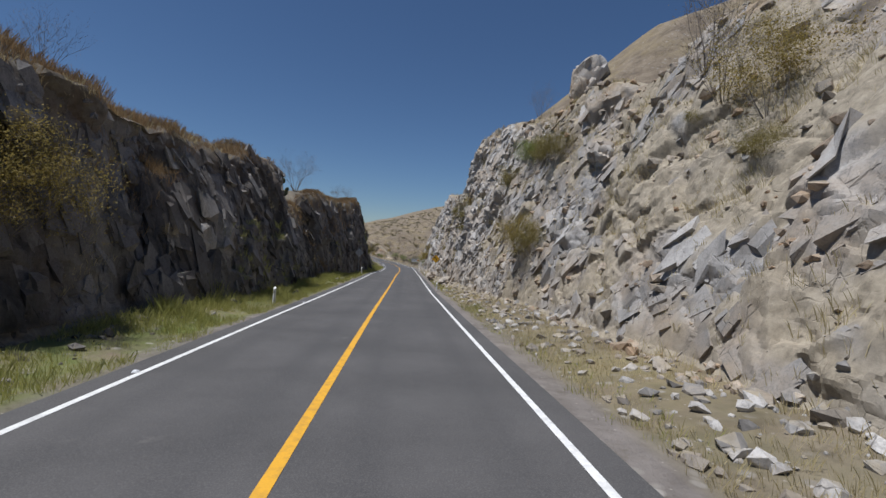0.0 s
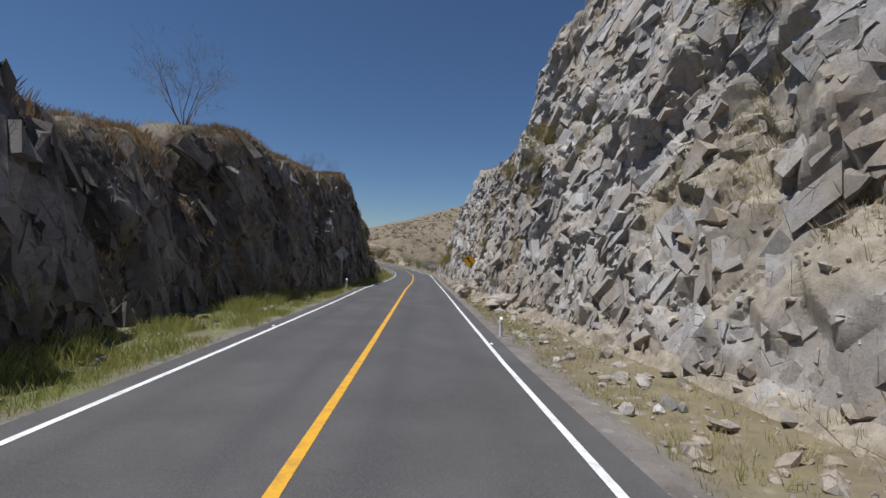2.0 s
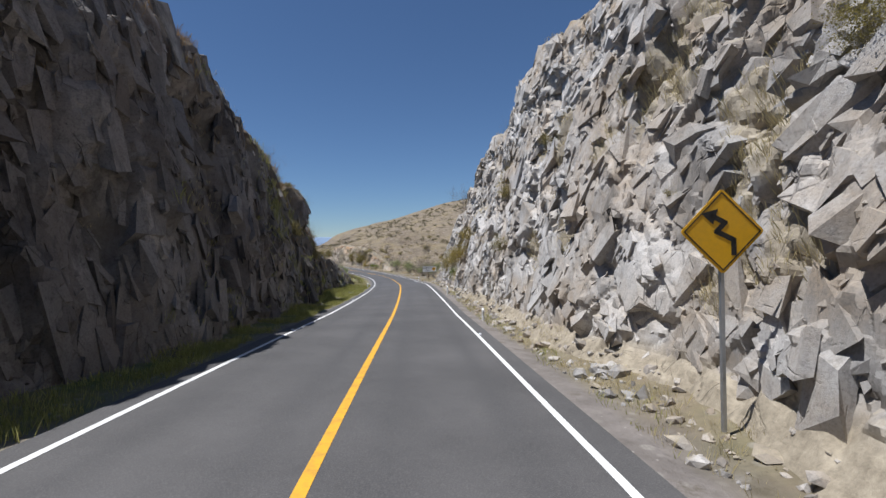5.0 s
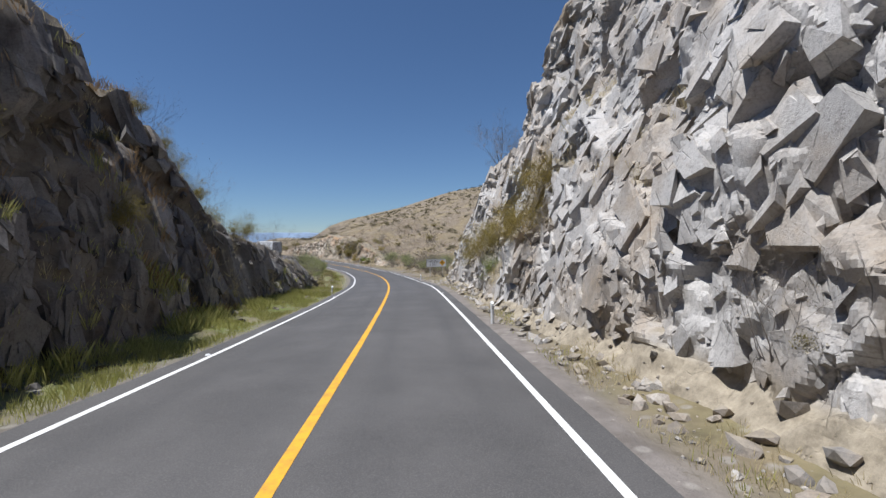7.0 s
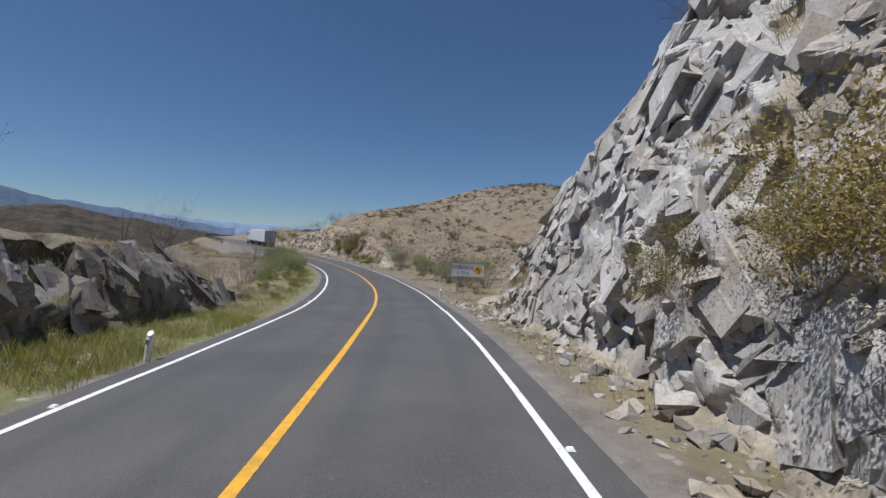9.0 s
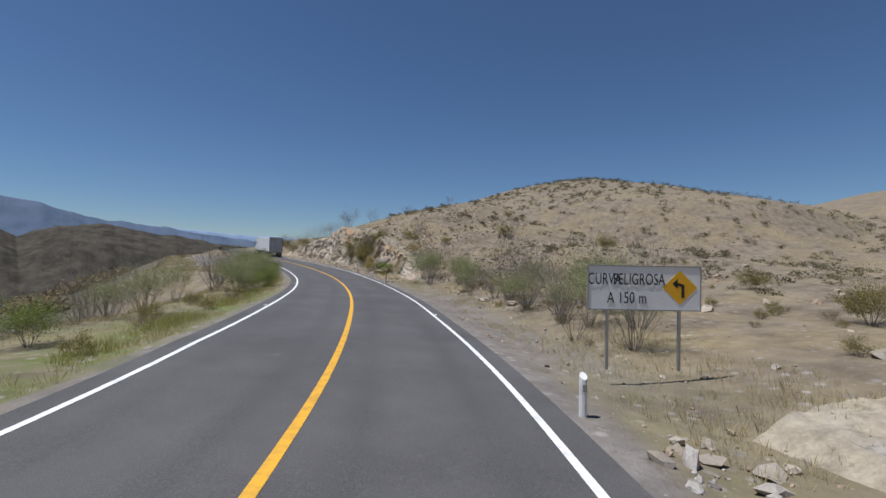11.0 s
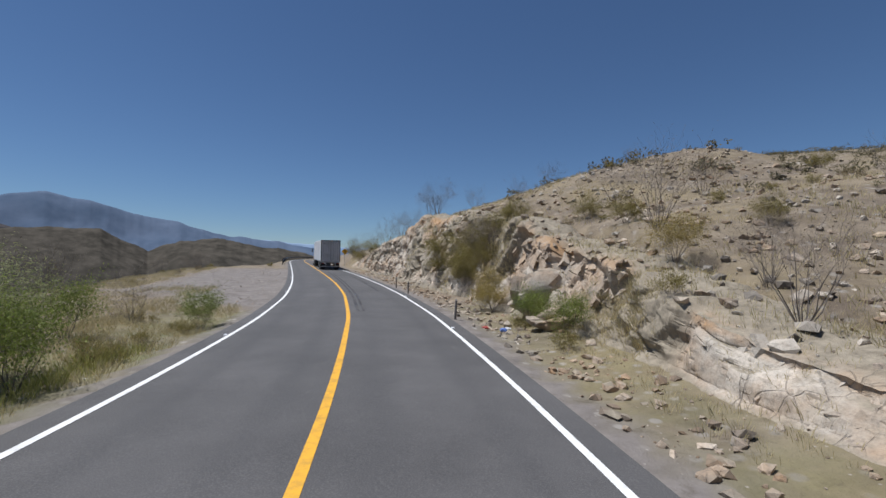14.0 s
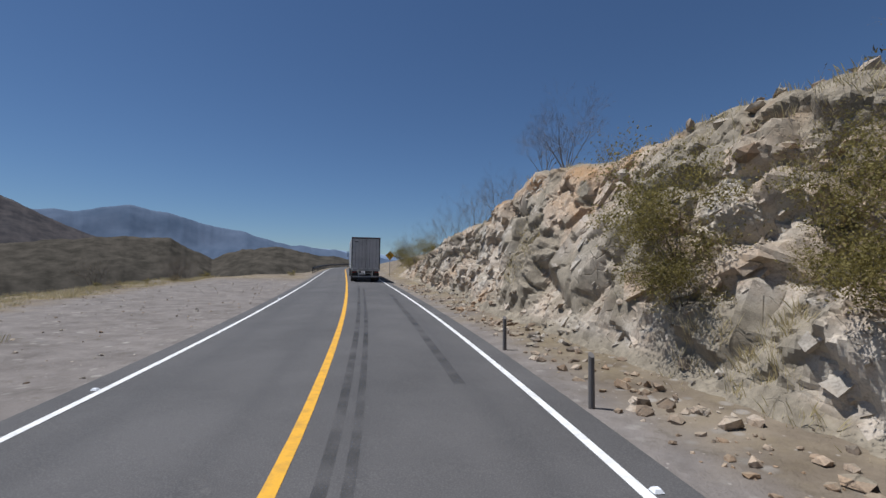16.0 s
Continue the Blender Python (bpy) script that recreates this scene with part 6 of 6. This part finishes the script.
boulder("boulder", "grey block at the foot of the wall", (0.8, 0.7, 0.5), 405, on_road(47.2, 5.7, 0.3, 50))
boulder("boulder", "tan stone lying among the verge shrubs", (0.3, 0.22, 0.17), 410, Matrix.Translation(on_top(146.4, 7.6) + Vector((0, 0, 0.06))), ROCK_TAN)
boulder("boulder", "tan stone lying among the verge shrubs", (0.36, 0.26, 0.17), 411, Matrix.Translation(on_top(144.0, 8.3) + Vector((0, 0, 0.06))) @ pose(0, 0, 0, 0, 8, 70), ROCK_TAN)
boulder("boulder", "smooth orange-tan slab in the hillside cut", (1.3, 0.8, 0.9), 412, Matrix.Translation(on_face(172.4, 1, 1.0)) @ pose(0, 0, 0, 10, -10, 15), ROCK_TAN)
boulder("boulder", "tan flat block at the foot of the cut", (0.9, 0.6, 0.4), 406, on_road(170.2, 6.6, 0.35, 10), ROCK_TAN)

RED_PLASTIC = plain("red_plastic", (0.36, 0.05, 0.04), 0.4, grime=0.2, scale=20)
BLUE_PLASTIC = plain("blue_plastic", (0.12, 0.2, 0.5), 0.4, grime=0.2, scale=20)
PALE_PLASTIC = plain("pale_plastic", (0.6, 0.6, 0.62), 0.4, grime=0.3, scale=20)


def litter(name, label, material, m, seed, size):
    rng = random.Random(seed)
    bm = bmesh.new()
    bmesh.ops.create_icosphere(bm, subdivisions=2, radius=1)
    for v in bm.verts:
        v.co *= rng.uniform(0.7, 1.15)
        v.co = Vector((v.co.x * size[0], v.co.y * size[1], v.co.z * size[2]))
    ob = tagged(part(name, bm, material), label, "litter")
    ob.matrix_basis = m
    return ob


litter("plastic_bag", "crumpled red plastic bag on the verge", RED_PLASTIC, Matrix.Translation(on_top(172.0, 4.7)) @ pose(0, 0, 0.04), 1, (0.2, 0.1, 0.05))
litter("plastic_bag", "crumpled blue and white plastic litter", BLUE_PLASTIC, Matrix.Translation(on_top(171.0, 5.0)) @ pose(0, 0, 0.05), 2, (0.13, 0.1, 0.09))
litter("plastic_bag", "crumpled pale plastic wrapper", PALE_PLASTIC, Matrix.Translation(on_top(171.2, 5.2)) @ pose(0, 0, 0.04), 3, (0.12, 0.16, 0.06))
litter("plastic_bag", "white plastic scrap on the verge", PALE_PLASTIC, Matrix.Translation(on_top(24.6, 5.3)) @ pose(0, 0, 0.04), 4, (0.14, 0.1, 0.05))


# ---- road studs and tyre marks ----
def road_stud():
    t = thing("road_stud", "small white reflective road stud on the edge line", "road stud", "road studs")
    bm = bmesh.new()
    r = bmesh.ops.create_cube(bm, size=1)
    for v in r["verts"]:
        k = 1.0 if v.co.z < 0 else 0.6
        v.co = Vector((v.co.x * 0.10 * k, v.co.y * 0.10 * k, 0.03 if v.co.z > 0 else 0.0))
    part("body", bm, SIGN_WHITE, t)
    return t


stud = road_stud()
stud.matrix_basis = on_road(38.0, -3.42, -0.035)
for s, d in ((21, -3.42), (8, -3.42), (55, -3.42), (72, -3.42), (89, -3.42), (107, -3.42), (124, -3.42), (141, -3.42), (156, -3.42), (171, -3.42), (186.5, -3.42), (203, -3.42),
             (36.5, 3.42), (71, 3.42), (105.5, 3.42), (140, 3.42), (171.5, 3.42), (182.5, 3.42)):
    copy_thing(stud, on_road(s, d, -0.035))

SKID = bpy.data.materials.new("tyre_rubber_mark")
SKID.use_nodes = True
tree = SKID.node_tree
clear = tree.nodes.new("ShaderNodeBsdfTransparent")
blend = tree.nodes.new("ShaderNodeMixShader")
tn = tree.nodes.new("ShaderNodeTexNoise")
tn.inputs["Scale"].default_value, tn.inputs["Detail"].default_value = 1.2, 6
tg = tree.nodes.new("ShaderNodeNewGeometry")
tr = tree.nodes.new("ShaderNodeMapRange")
for i, v in enumerate((0.35, 0.75, 0.05, 0.5)):
    tr.inputs[i + 1].default_value = v
tree.links.new(tg.outputs["Position"], tn.inputs["Vector"])
tree.links.new(tn.outputs[0], tr.inputs[0])
tree.links.new(tr.outputs[0], blend.inputs[0])
tree.links.new(clear.outputs[0], blend.inputs[1])
tree.nodes["Principled BSDF"].inputs["Base Color"].default_value = (0.022, 0.022, 0.023, 1)
tree.nodes["Principled BSDF"].inputs["Roughness"].default_value = 0.8
tree.links.new(tree.nodes["Principled BSDF"].outputs[0], blend.inputs[2])
tree.links.new(blend.outputs[0], tree.nodes["Material Output"].inputs[0])
for s0, s1, d0, w, bend in ((176, 214, 0.42, 0.14, 0.5), (176, 212, 0.66, 0.12, 0.55), (186, 206, 2.3, 0.2, 0.3)):
    ss = np.arange(s0, s1, 1.0)
    mid = d0 + bend * ((ss - s0) / (s1 - s0)) ** 2
    tagged(strip("tyre_mark", ss, mid - w / 2, mid + w / 2, 0.0055, SKID), "dark rubber tyre mark on the asphalt", "road marking", kind="structure")
